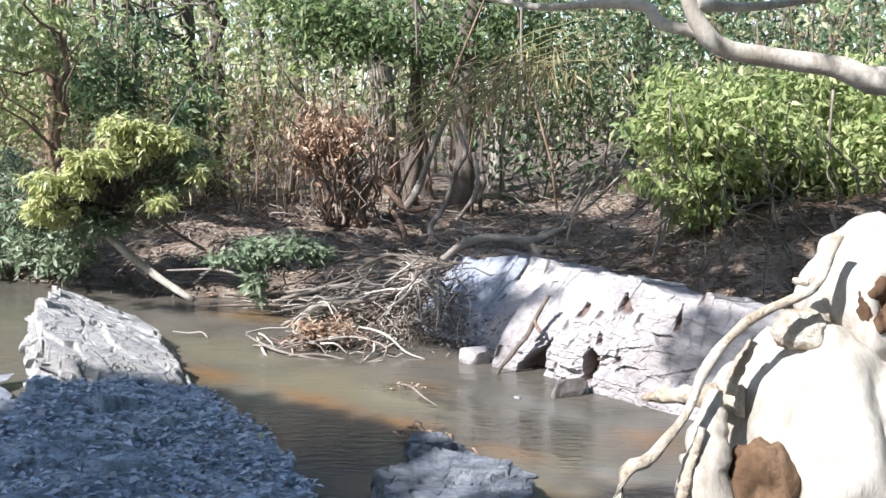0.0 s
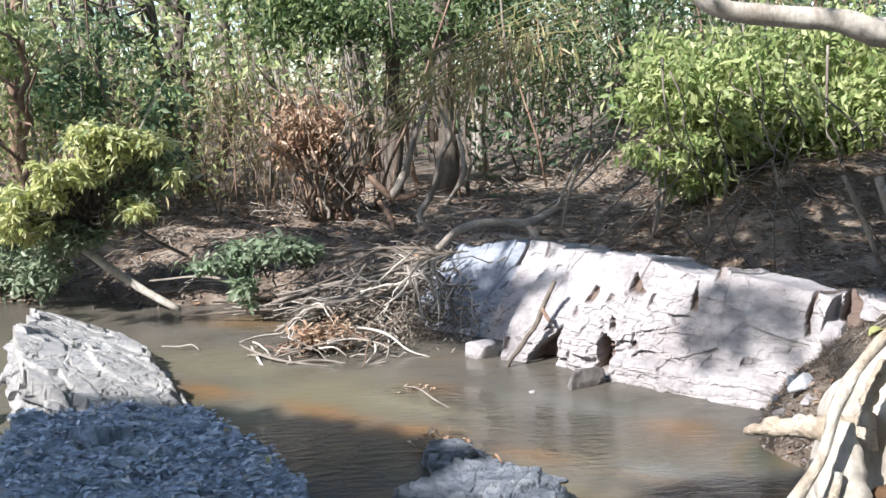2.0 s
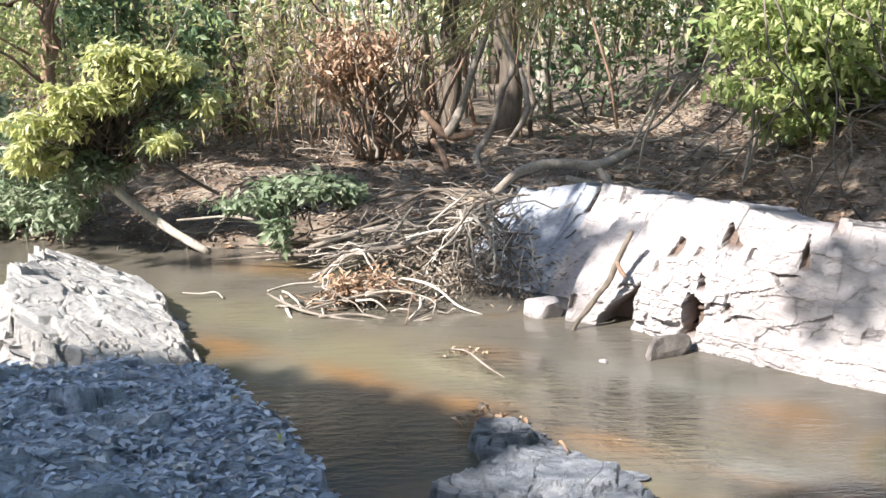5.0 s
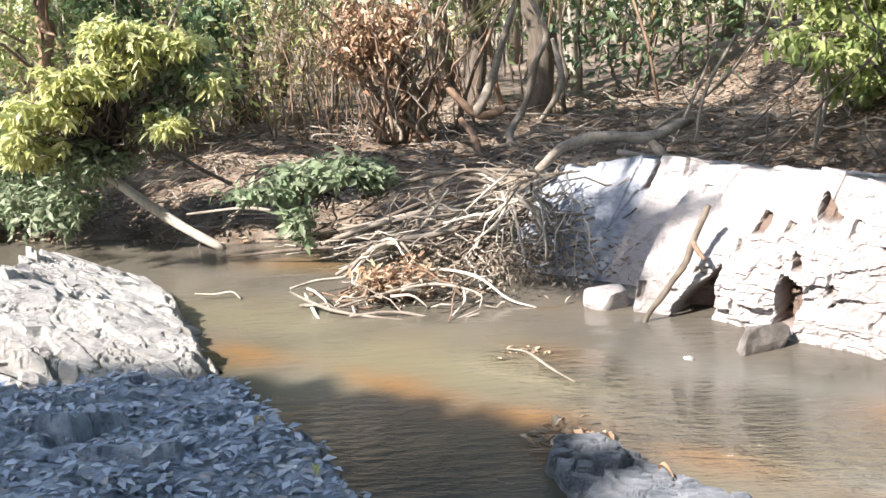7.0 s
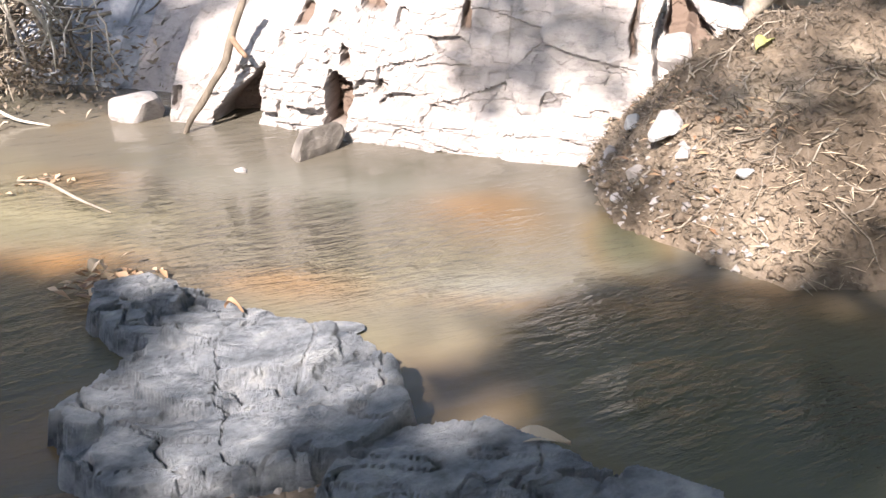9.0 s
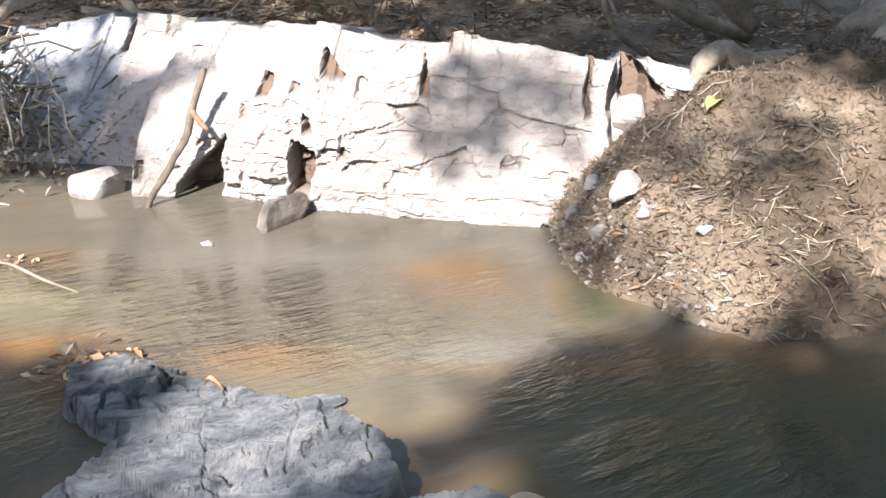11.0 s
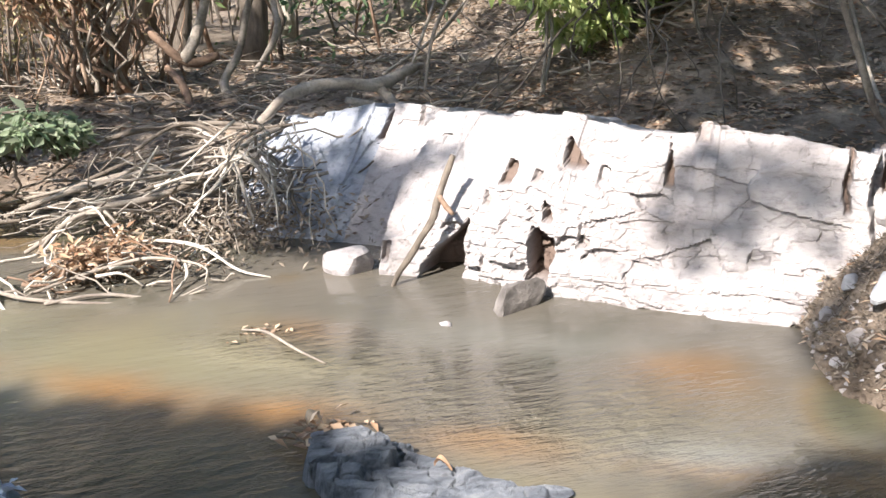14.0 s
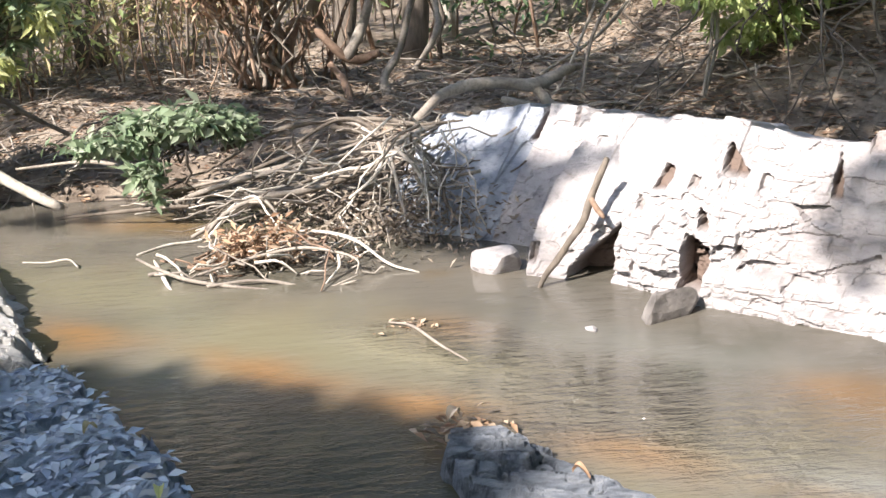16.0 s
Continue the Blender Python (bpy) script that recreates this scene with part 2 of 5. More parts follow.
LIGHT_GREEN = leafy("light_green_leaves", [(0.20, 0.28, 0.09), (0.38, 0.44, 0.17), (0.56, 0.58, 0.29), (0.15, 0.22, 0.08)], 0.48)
DRY = leafy("dry_leaves", [(0.24, 0.13, 0.075), (0.38, 0.24, 0.15), (0.52, 0.40, 0.29), (0.18, 0.10, 0.065)], 0.2, 0.7)
MOULD = leafy("leaf_mould", [(0.09, 0.07, 0.055), (0.18, 0.14, 0.11), (0.34, 0.28, 0.22), (0.055, 0.045, 0.04)], 0.1, 0.8)
TAN_GRASS = leafy("tan_undergrowth", [(0.40, 0.31, 0.17), (0.52, 0.44, 0.27), (0.30, 0.29, 0.12), (0.38, 0.25, 0.15)], 0.4, 0.7)

STRAW = leafy("bleached_straw", [(0.42, 0.34, 0.26), (0.52, 0.43, 0.34), (0.30, 0.23, 0.17)], 0.2, 0.8)


def water_material():
    """Murky water over silt: olive and grey by patches, rust by iron silt and shade edges, dark where the deep bed is
    shaded.
    """
    m, nd, lk, bs = material("murky_water")

    def field(name):
        a = nd.new("ShaderNodeAttribute")
        a.attribute_name = name
        return a.outputs["Fac"]

    def plain(colour):
        c = nd.new("ShaderNodeRGB")
        c.outputs[0].default_value = (*colour, 1)
        return c.outputs[0]

    t = noise_tex(nd, lk, 1.1, 5, 0.6)
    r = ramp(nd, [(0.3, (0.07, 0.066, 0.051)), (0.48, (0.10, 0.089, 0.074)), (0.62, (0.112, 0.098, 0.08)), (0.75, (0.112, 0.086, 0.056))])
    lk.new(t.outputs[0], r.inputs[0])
    # sunlit lobes of the water painted as lighter olive
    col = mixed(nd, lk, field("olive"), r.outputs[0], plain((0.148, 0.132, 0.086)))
    # the deep tones also carry the shade lying on the water
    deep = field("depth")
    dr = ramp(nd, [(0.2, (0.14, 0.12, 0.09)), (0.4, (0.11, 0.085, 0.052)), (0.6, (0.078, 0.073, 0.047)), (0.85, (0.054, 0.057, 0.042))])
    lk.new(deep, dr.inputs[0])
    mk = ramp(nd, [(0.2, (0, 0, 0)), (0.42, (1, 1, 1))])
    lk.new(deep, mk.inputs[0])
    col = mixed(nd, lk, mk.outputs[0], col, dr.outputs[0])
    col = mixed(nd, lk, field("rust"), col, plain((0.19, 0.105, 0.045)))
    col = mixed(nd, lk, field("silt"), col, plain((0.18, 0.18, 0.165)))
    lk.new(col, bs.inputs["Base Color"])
    bs.inputs["Roughness"].default_value = 0.06
    bs.inputs["IOR"].default_value = 1.33
    w = noise_tex(nd, lk, 15, 4, 0.6, (0.55, 1.6, 1))
    swell = noise_tex(nd, lk, 4.5, 2, 0.5, (0.6, 1.5, 1))
    calm = noise_tex(nd, lk, 0.8, 2, 0.5)
    rr = ramp(nd, [(0.42, (0.10, 0.10, 0.10)), (0.68, (0.5, 0.5, 0.5))])
    lk.new(calm.outputs[0], rr.inputs[0])
    fast = nd.new("ShaderNodeMath")
    fast.operation = "MULTIPLY_ADD"
    fast.inputs[1].default_value = 7.0
    lk.new(field("swift"), fast.inputs[0])
    lk.new(rr.outputs[0], fast.inputs[2])
    mu = nd.new("ShaderNodeMath")
    mu.operation = "MULTIPLY"
    lk.new(w.outputs[0], mu.inputs[0])
    lk.new(fast.outputs[0], mu.inputs[1])
    both = nd.new("ShaderNodeMath")
    both.operation = "MULTIPLY_ADD"
    both.inputs[1].default_value = 0.35
    lk.new(swell.outputs[0], both.inputs[0])
    lk.new(mu.outputs[0], both.inputs[2])
    bump(nd, lk, both.outputs[0], bs, 0.7, 0.025)
    return m


WATER = water_material()


# ---- ground and water ----
def far_shore(x):
    return np.interp(x, [-40, -9, -5.4, -3.1, -2.1, -1.5, -0.9, -0.2, 0.4, 1, 2, 3, 6, 40], [12, 9.9, 9.8, 9.55, 9.1, 9.15, 8.95, 8.4, 7.9, 7.6, 7.0, 6.4, 5.6, 4])


def near_shore(x):
    return np.interp(x, [-40, -6, -4, -3.3, -2.5, -2.1, -0.9, -0.2, 0.2, 0.5, 0.8, 1.2, 2, 2.8, 6, 40], [9, 8.1, 7.4, 6.8, 6.1, 5.6, 4.9, 4.72, 4.68, 4.6, 4.2, 3.9, 3.75, 3.9, 5.4, 4])


def line_side(x, y, a, b):
    dx, dy = b[0] - a[0], b[1] - a[1]
    return ((x - a[0]) * -dy + (y - a[1]) * dx) / math.hypot(dx, dy)


def shaded_pools(x, y):
    """Deep hollows in the creek's bed, 0 to 1, set where shade darkens the water."""
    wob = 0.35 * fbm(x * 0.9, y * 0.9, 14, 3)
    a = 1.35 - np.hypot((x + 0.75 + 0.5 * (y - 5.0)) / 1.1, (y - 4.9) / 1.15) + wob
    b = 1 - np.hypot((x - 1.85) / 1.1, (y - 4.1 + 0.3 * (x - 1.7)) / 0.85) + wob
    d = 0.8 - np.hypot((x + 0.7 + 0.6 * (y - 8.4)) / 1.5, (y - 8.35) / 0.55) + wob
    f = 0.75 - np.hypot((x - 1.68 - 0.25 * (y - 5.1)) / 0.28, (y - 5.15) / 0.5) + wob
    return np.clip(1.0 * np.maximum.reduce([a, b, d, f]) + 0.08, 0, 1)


def height(x, y):
    """The ground's height over the water."""
    fine = fbm(x * 1.3, y * 1.3, 5, 5)
    dF = y - far_shore(x) + 0.15 * fbm(x * 0.9, y * 0.9, 1)
    dN = near_shore(x) - y + 0.08 * fbm(x * 1.7, y * 1.7, 2)
    far_h = np.interp(dF, [-1.2, -0.1, 0.25, 1.0, 2.2, 12, 60, 400], [-0.45, -0.04, 0.14, 0.33, 0.45, 0.75, 1.6, 3]) + 0.16 * fine * step(0, 1, dF)
    far_h = far_h + 0.6 * step(1.7, 3.6, x) * step(1.3, 2.6, dF - 0.35 * step(2, 4, x) + 0.25 * fbm(x * 1.1, y * 1.1, 17, 4)) * step(30, 14, y)
    near_h = np.interp(dN, [-1.0, -0.1, 0.1, 0.8, 2, 4, 10, 400], [-0.4, -0.04, 0.02, 0.05, 0.14, 0.36, 0.8, 1.2]) + 0.03 * fine * step(0, 0.6, dN)
    near_h = near_h + 0.35 * step(0.55, 1.2, x) * step(0.3, 1.4, dN)
    m = np.minimum.reduce([line_side(x, y, (2.05, 5.97), (1.78, 5.3)), line_side(x, y, (1.78, 5.3), (1.95, 4.7)), line_side(x, y, (1.95, 4.7), (3.4, 4.15)),
                           line_side(x, y, (4.0, 6.6), (2.05, 5.97))]) + 0.05 * fbm(x * 3, y * 3, 9)
    mound = np.interp(m, [-0.6, -0.05, 0.0, 0.15, 0.4, 0.8, 1.2, 3], [-0.45, -0.05, 0.03, 0.22, 0.45, 0.67, 0.75, 0.9]) + 0.07 * fbm(x * 5, y * 5, 4, 5) * step(0, 0.2, m)
    left_bank = 0.25 * step(-4.6, -6.5, x) * step(8.5, 6.5, y) * step(0.1, 0.8, dN)
    return np.maximum(np.maximum(far_h, near_h), mound) + left_bank - 0.5 * shaded_pools(x, y) * (np.maximum(np.maximum(far_h, near_h), mound) < -0.1)


def spread(lo, hi, s, far):
    core = np.arange(lo, hi + s / 2, s)
    out, g = [], s
    while sum(out) < far:
        g *= 1.25
        out.append(g)
    o = np.cumsum(out)
    return np.concatenate([lo - o[::-1], core, hi + o])


gx, gy = spread(-6, 4.2, 0.05, 420), spread(0.0, 14, 0.05, 420)
X, Y = np.meshgrid(gx, gy, indexing="ij")
tagged(Build().add(np.stack([X, Y, height(X, Y)], -1), grid_faces(len(gx), len(gy))).ob("ground", SOIL), "brown earth creek bank strewn with dead leaves", "ground", kind="structure")
wx, wy = spread(-3.5, 3.5, 0.05, 24), spread(3.2, 9.2, 0.05, 4)
WX, WY = np.meshgrid(wx, wy, indexing="ij")
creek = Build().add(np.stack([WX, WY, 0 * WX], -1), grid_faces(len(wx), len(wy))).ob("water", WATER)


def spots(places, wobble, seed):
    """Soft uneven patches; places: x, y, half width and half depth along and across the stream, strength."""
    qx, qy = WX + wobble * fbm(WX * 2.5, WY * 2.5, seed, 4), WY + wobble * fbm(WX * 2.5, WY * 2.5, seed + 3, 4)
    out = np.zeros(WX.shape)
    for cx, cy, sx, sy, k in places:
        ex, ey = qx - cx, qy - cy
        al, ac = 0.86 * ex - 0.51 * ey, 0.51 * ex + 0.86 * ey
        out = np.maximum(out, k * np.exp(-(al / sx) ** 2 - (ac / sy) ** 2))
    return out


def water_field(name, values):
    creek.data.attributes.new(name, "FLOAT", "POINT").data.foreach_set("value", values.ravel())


# depth, rust and olive put shade, its orange rim and sun into the colour
water_field("depth", 0.15 + 0.85 * shaded_pools(WX, WY))
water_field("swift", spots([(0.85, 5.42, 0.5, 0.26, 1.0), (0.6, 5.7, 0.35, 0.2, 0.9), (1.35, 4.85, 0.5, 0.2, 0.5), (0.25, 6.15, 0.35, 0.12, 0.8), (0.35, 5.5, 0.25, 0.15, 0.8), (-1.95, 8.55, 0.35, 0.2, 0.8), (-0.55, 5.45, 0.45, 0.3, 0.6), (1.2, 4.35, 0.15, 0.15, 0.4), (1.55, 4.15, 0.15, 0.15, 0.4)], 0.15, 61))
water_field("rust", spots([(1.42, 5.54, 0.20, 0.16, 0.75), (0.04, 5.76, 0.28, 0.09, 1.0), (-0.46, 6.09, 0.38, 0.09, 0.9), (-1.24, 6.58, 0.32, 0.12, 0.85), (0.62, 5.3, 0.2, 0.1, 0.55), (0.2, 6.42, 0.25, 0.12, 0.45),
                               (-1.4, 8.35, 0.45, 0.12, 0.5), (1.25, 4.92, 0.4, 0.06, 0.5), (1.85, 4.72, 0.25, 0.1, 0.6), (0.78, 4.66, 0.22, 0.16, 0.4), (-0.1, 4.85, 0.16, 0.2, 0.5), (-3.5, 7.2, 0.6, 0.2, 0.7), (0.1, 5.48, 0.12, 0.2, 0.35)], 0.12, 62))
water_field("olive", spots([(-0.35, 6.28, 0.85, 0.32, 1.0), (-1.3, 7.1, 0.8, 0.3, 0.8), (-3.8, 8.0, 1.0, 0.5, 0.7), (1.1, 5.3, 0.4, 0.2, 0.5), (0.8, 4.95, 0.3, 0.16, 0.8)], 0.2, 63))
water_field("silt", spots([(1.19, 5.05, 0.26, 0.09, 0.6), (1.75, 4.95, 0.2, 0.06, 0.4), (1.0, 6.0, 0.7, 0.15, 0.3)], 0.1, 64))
tagged(creek, "murky brown creek water with ripples", "water", kind="structure")

def facets(x, y, size, seed):
    """Flat plates, each tilted its own way, with sharp breaks between."""
    px, py = x / size[0], y / size[1]
    ix, iy = np.floor(px), np.floor(py)
    best, out = np.full(x.shape, 9.0), np.zeros(x.shape)
    for dx in (-1, 0, 1):
        for dy in (-1, 0, 1):
            cx, cy = ix + dx, iy + dy
            ox, oy = px - cx - hash2(cx, cy, seed), py - cy - hash2(cx, cy, seed + 1)
            d = ox * ox + oy * oy
            near = d < best
            best = np.where(near, d, best)
            plate = hash2(cx, cy, seed + 2) - 0.5 + 1.3 * ox * (hash2(cx, cy, seed + 3) - 0.5) + 1.3 * oy * (hash2(cx, cy, seed + 4) - 0.5)
            out = np.where(near, plate, out)
    return out


# ---- rock outcrop across the creek ----
AL, INW = np.array([0.806, -0.592]), np.array([0.592, 0.806])
# hollows in the face: from, to, foot, head at either side, depth
NICHES = [(-3.44, -3.255, -0.2, 0.05, 0.23, 0.22), (-2.945, -2.84, 0.02, 0.24, 0.20, 0.17), (-2.90, -2.86, 0.26, 0.34, 0.31, 0.10), (-2.86, -2.76, 0.45, 0.57, 0.47, 0.10), (-3.13, -3.08, 0.39, 0.47, 0.46, 0.07),
          (-4.07, -4.03, 0.43, 0.75, 0.75, 0.12), (-2.40, -2.36, 0.42, 0.60, 0.44, 0.07), (-1.72, -1.70, 0.36, 0.62, 0.62, 0.07), (-3.64, -3.60, 0.06, 0.14, 0.14, 0.05), (-2.99, -2.95, 0.40, 0.44, 0.43, 0.05),
          (-2.74, -2.69, 0.17, 0.21, 0.20, 0.06), (-3.2, -3.16, 0.30, 0.36, 0.33, 0.05), (-1.58, -1.40, 0.33, 0.58, 0.46, 0.14), (-2.3, -2.24, 0.58, 0.7, 0.7, 0.06), (-3.84, -3.82, 0.5, 0.66, 0.66, 0.04)]


def outcrop():
    nu, nv = 620, 170
    u = np.linspace(-5.1, -0.9, nu)[:, None]
    k = np.linspace(-0.18, 1.5, nv)[None]
    top = np.interp(u, [-5.1, -4.9, -4.48, -4.17, -3.3, -3.2, -2.85, -2.6, -2.3, -2.28, -2.0, -1.7, -1.33, -0.9], [0.4, 0.5, 0.56, 0.62, 0.625, 0.665, 0.66, 0.62, 0.63, 0.67, 0.66, 0.61, 0.55, 0.45])
    top = top - 0.025 + 0.03 * (hash2(np.floor(u * 5.3 + 0.4 * np.sin(u * 9)), 0, 3) - 0.5) + 0.008 * fbm(u * 14, 0 * u, 8)
    base = np.interp(u, [-5.1, -4.56, -4.2, -3.85, -3.665, -3.64, -3.3, -3.1, -2.5, -0.9], [0.75, 0.45, 0.42, 0.38, 0.36, 0.0, 0.05, -0.03, 0.0, 0.0])
    lean = np.interp(u, [-5.1, -4.2, -3.665, -3.64, -2.85, -2.4, -1.6, -0.9], [0.75, 0.72, 0.66, 0.88, 0.62, 0.33, 0.24, 0.24])
    zf = np.minimum(k, 1)
    z = zf * top
    over = np.maximum(k - 1, 0)
    power = np.interp(u, [-3.665, -3.64, -3.1], [1.0, 2.0, 1.7])
    s = base + lean * np.clip(zf, 0, 1) ** power + np.minimum(zf, 0) * 0.1
    # joints: beds that dip a little, split into blocks
    wu, wz = u + 0.16 * fbm(u * 3, z * 7, 21), z + 0.07 * fbm(u * 2.6, z * 5, 22) + 0.03 * (u + 3)
    bed = wz / 0.105 + 0.5 * fbm(u * 0.7, wz * 5, 23)
    row = np.floor(bed)
    wide = 0.14 + 0.22 * hash2(row, 0 * row, 31)
    cell_u = wu / wide + 7.3 * hash2(row, 0 * row, 32)
    col = np.floor(cell_u)
    jut = hash2(col, row, 33)
    e1 = np.minimum(cell_u - col, 1 - (cell_u - col)) * wide
    e2 = np.minimum(bed - row, 1 - (bed - row)) * 0.105
    groove = np.exp(-(np.minimum(e1, e2 * 1.4) / 0.005) ** 2) * (hash2(col, row, 34) > 0.72)
    face = step(1.02, 0.97, k)
    bed2 = (wz + 0.02 * fbm(u * 8, z * 12, 45)) / 0.042
    row2 = np.floor(bed2)
    wide2 = 0.05 + 0.10 * hash2(row2, 0 * row2, 46)
    cell2 = (wu + 0.03 * fbm(u * 9, z * 9, 47)) / wide2 + 5.1 * hash2(row2, 0 * row2, 48)
    col2 = np.floor(cell2)
    rough_zone = step(0.05, 0.3, fbm(u * 1.6, z * 3.5, 49, 3)) * (0.3 + 0.7 * np.exp(-((u + 2.95) / 0.55) ** 2))
    rough_zone = np.maximum(rough_zone, 0.6 * step(0.24, 0.16, z) * step(-2.85, -2.6, u))
    f1, f2 = np.minimum(cell2 - col2, 1 - cell2 + col2) * wide2, np.minimum(bed2 - row2, 1 - bed2 + row2) * 0.042
    small = rough_zone * ((0.5 - hash2(col2, row2, 50)) * 0.028 + 0.012 * np.exp(-(np.minimum(f1, f2) / 0.004) ** 2) + 0.05 * (hash2(col2, row2, 51) > 0.95))
    s = s + face * (small * step(-4.4, -3.7, u) + (0.5 - jut) * 0.014 * step(-4.6, -3.6, u) + 0.008 * groove + 0.035 * fbm(u * 2.2, z * 4, 24, 3) + 0.03 * facets(u + 0.03 * fbm(u * 6, z * 6, 52), z + 0.02 * fbm(u * 6, z * 6, 53), (0.34, 0.2), 54)
                    + 0.009 * facets(u, z, (0.09, 0.06), 55) + 0.009 * np.abs(fbm(u * 13, z * 16, 25, 4)))
    s = s - 0.09 * step(0.135, 0.10, z + 0.03 * fbm(u * 6, z, 27)) * step(-2.92, -2.80, u)
    s = s - 0.05 * step(0.055, 0.04, z + 0.01 * fbm(u * 9, z, 28)) * step(-2.6, -2.4, u)
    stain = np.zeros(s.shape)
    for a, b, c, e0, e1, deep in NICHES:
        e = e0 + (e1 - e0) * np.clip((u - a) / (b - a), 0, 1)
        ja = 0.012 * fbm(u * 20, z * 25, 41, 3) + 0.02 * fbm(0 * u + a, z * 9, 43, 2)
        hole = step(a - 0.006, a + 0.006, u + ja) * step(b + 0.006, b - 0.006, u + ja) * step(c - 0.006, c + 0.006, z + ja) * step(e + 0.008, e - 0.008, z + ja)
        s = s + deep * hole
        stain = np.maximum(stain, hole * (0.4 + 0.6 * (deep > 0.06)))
    u2 = u
    u = u2 + 0.05 * fbm(0 * u2, z * 5, 44, 3)
    s = s + 0.16 * step(-1.62, -1.60, u) * step(0.1, 0.2, z) - 0.10 * step(-1.48, -1.45, u) * step(0.15, 0.2, z) + 0.12 * step(-1.28, -1.25, u)
    u = u2
    zz = z - over * 0.3 + 0.02 * fbm(u * 6, over * 9, 26, 4) * step(0.9, 1.05, k)
    s = s + over * 1.6
    n0 = 5.98 + s
    x = u * AL[0] + n0 * INW[0]
    y = u * AL[1] + n0 * INW[1]
    return u[:, 0], np.stack([x, y, zz + 0 * x], -1), stain + 0 * x


cliff = thing("rock_outcrop", (1.4, 6.5, 0), "pale sunlit jointed rock outcrop rising from the creek", "rock outcrop")
cu, cp, cs = outcrop()
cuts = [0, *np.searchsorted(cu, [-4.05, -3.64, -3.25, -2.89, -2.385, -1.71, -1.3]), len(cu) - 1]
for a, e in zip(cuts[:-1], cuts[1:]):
    # the leftmost block takes the shade-tinted copy
    block = part("block", Build().add(cp[a:e + 1], grid_faces(e + 1 - a, cp.shape[1])), PALE_ROCK if a else SHADE_ROCK, cliff, smooth=False)
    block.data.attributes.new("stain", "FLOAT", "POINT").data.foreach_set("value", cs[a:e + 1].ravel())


# ---- rock slabs on the near side ----
def bed(outline, plane, thick, jag, seed, relief=0.01, plate=(0.12, 0.12)):
    """One bed of rock: a jagged plate with a broken top and upright edges; plane: its top's height at x, y."""
    o = np.asarray(outline, float)
    o2 = np.vstack([o, o[:1]])
    seg = np.r_[0, np.cumsum(np.linalg.norm(np.diff(o2, axis=0), axis=1))]
    n = max(24, int(seg[-1] / 0.022))
    q = np.linspace(0, seg[-1], n, endpoint=False)
    e = np.stack([np.interp(q, seg, o2[:, 0]), np.interp(q, seg, o2[:, 1])], 1)
    mid = e.mean(0)
    out = (e - mid) / (np.linalg.norm(e - mid, axis=1)[:, None] + 1e-6)
    wob = jag * facets(e[:, 0] * 1.0, e[:, 1] * 1.0, (0.11, 0.11), seed + 3) + 0.4 * jag * facets(e[:, 0], e[:, 1], (0.04, 0.04), seed + 5)
    e = e + out * wob[:, None]
    rings = []
    for k, drop in ((0.99, -thick), (1.01, -0.5 * thick), (1.0, -0.006), (0.985, 0.0), (0.93, 0.0), (0.86, 0.0), (0.76, 0.0), (0.64, 0.0), (0.5, 0.0), (0.34, 0.0), (0.17, 0.0), (0.02, 0.0)):
        p = mid + (e - mid) * k
        z = plane(p[:, 0], p[:, 1])
        if k < 0.99:
            z = z + relief * (facets(p[:, 0], p[:, 1], plate, seed) + 0.5 * fbm(p[:, 0] * 14, p[:, 1] * 14, seed + 1, 3))
        if drop <= -0.5 * thick:
            p = p + out * 0.02 * (facets(e[:, 0], e[:, 1], (0.07, 0.07), seed + 7 + int(k * 100)))[:, None]
        rings.append(np.c_[p, z + drop])
    v = np.concatenate(rings)
    faces = grid_faces(len(rings), n, True)
    faces.append(list(range((len(rings) - 1) * n, len(rings) * n)))
    return Build().add(v, [f[::-1] for f in faces])


def shrunk(outline, k, shift=(0, 0)):
    o = np.asarray(outline, float)
    return o.mean(0) + (o - o.mean(0)) * k + np.asarray(shift)


def inside(x, y, outline):
    """Distance to an outline, positive within."""
    o = np.asarray(outline, float)
    best, wind = np.full(x.shape, 9.0), np.zeros(x.shape, bool)
    for (ax, ay), (bx, by) in zip(o, np.roll(o, -1, 0)):
        ex, ey = bx - ax, by - ay
        k = np.clip(((x - ax) * ex + (y - ay) * ey) / (ex * ex + ey * ey + 1e-9), 0, 1)
        best = np.minimum(best, np.hypot(x - ax - k * ex, y - ay - k * ey))
        if ay != by:
            wind ^= ((ay > y) != (by > y)) & (x < ax + (y - ay) * ex / (by - ay))
    return np.where(wind, best, -best)


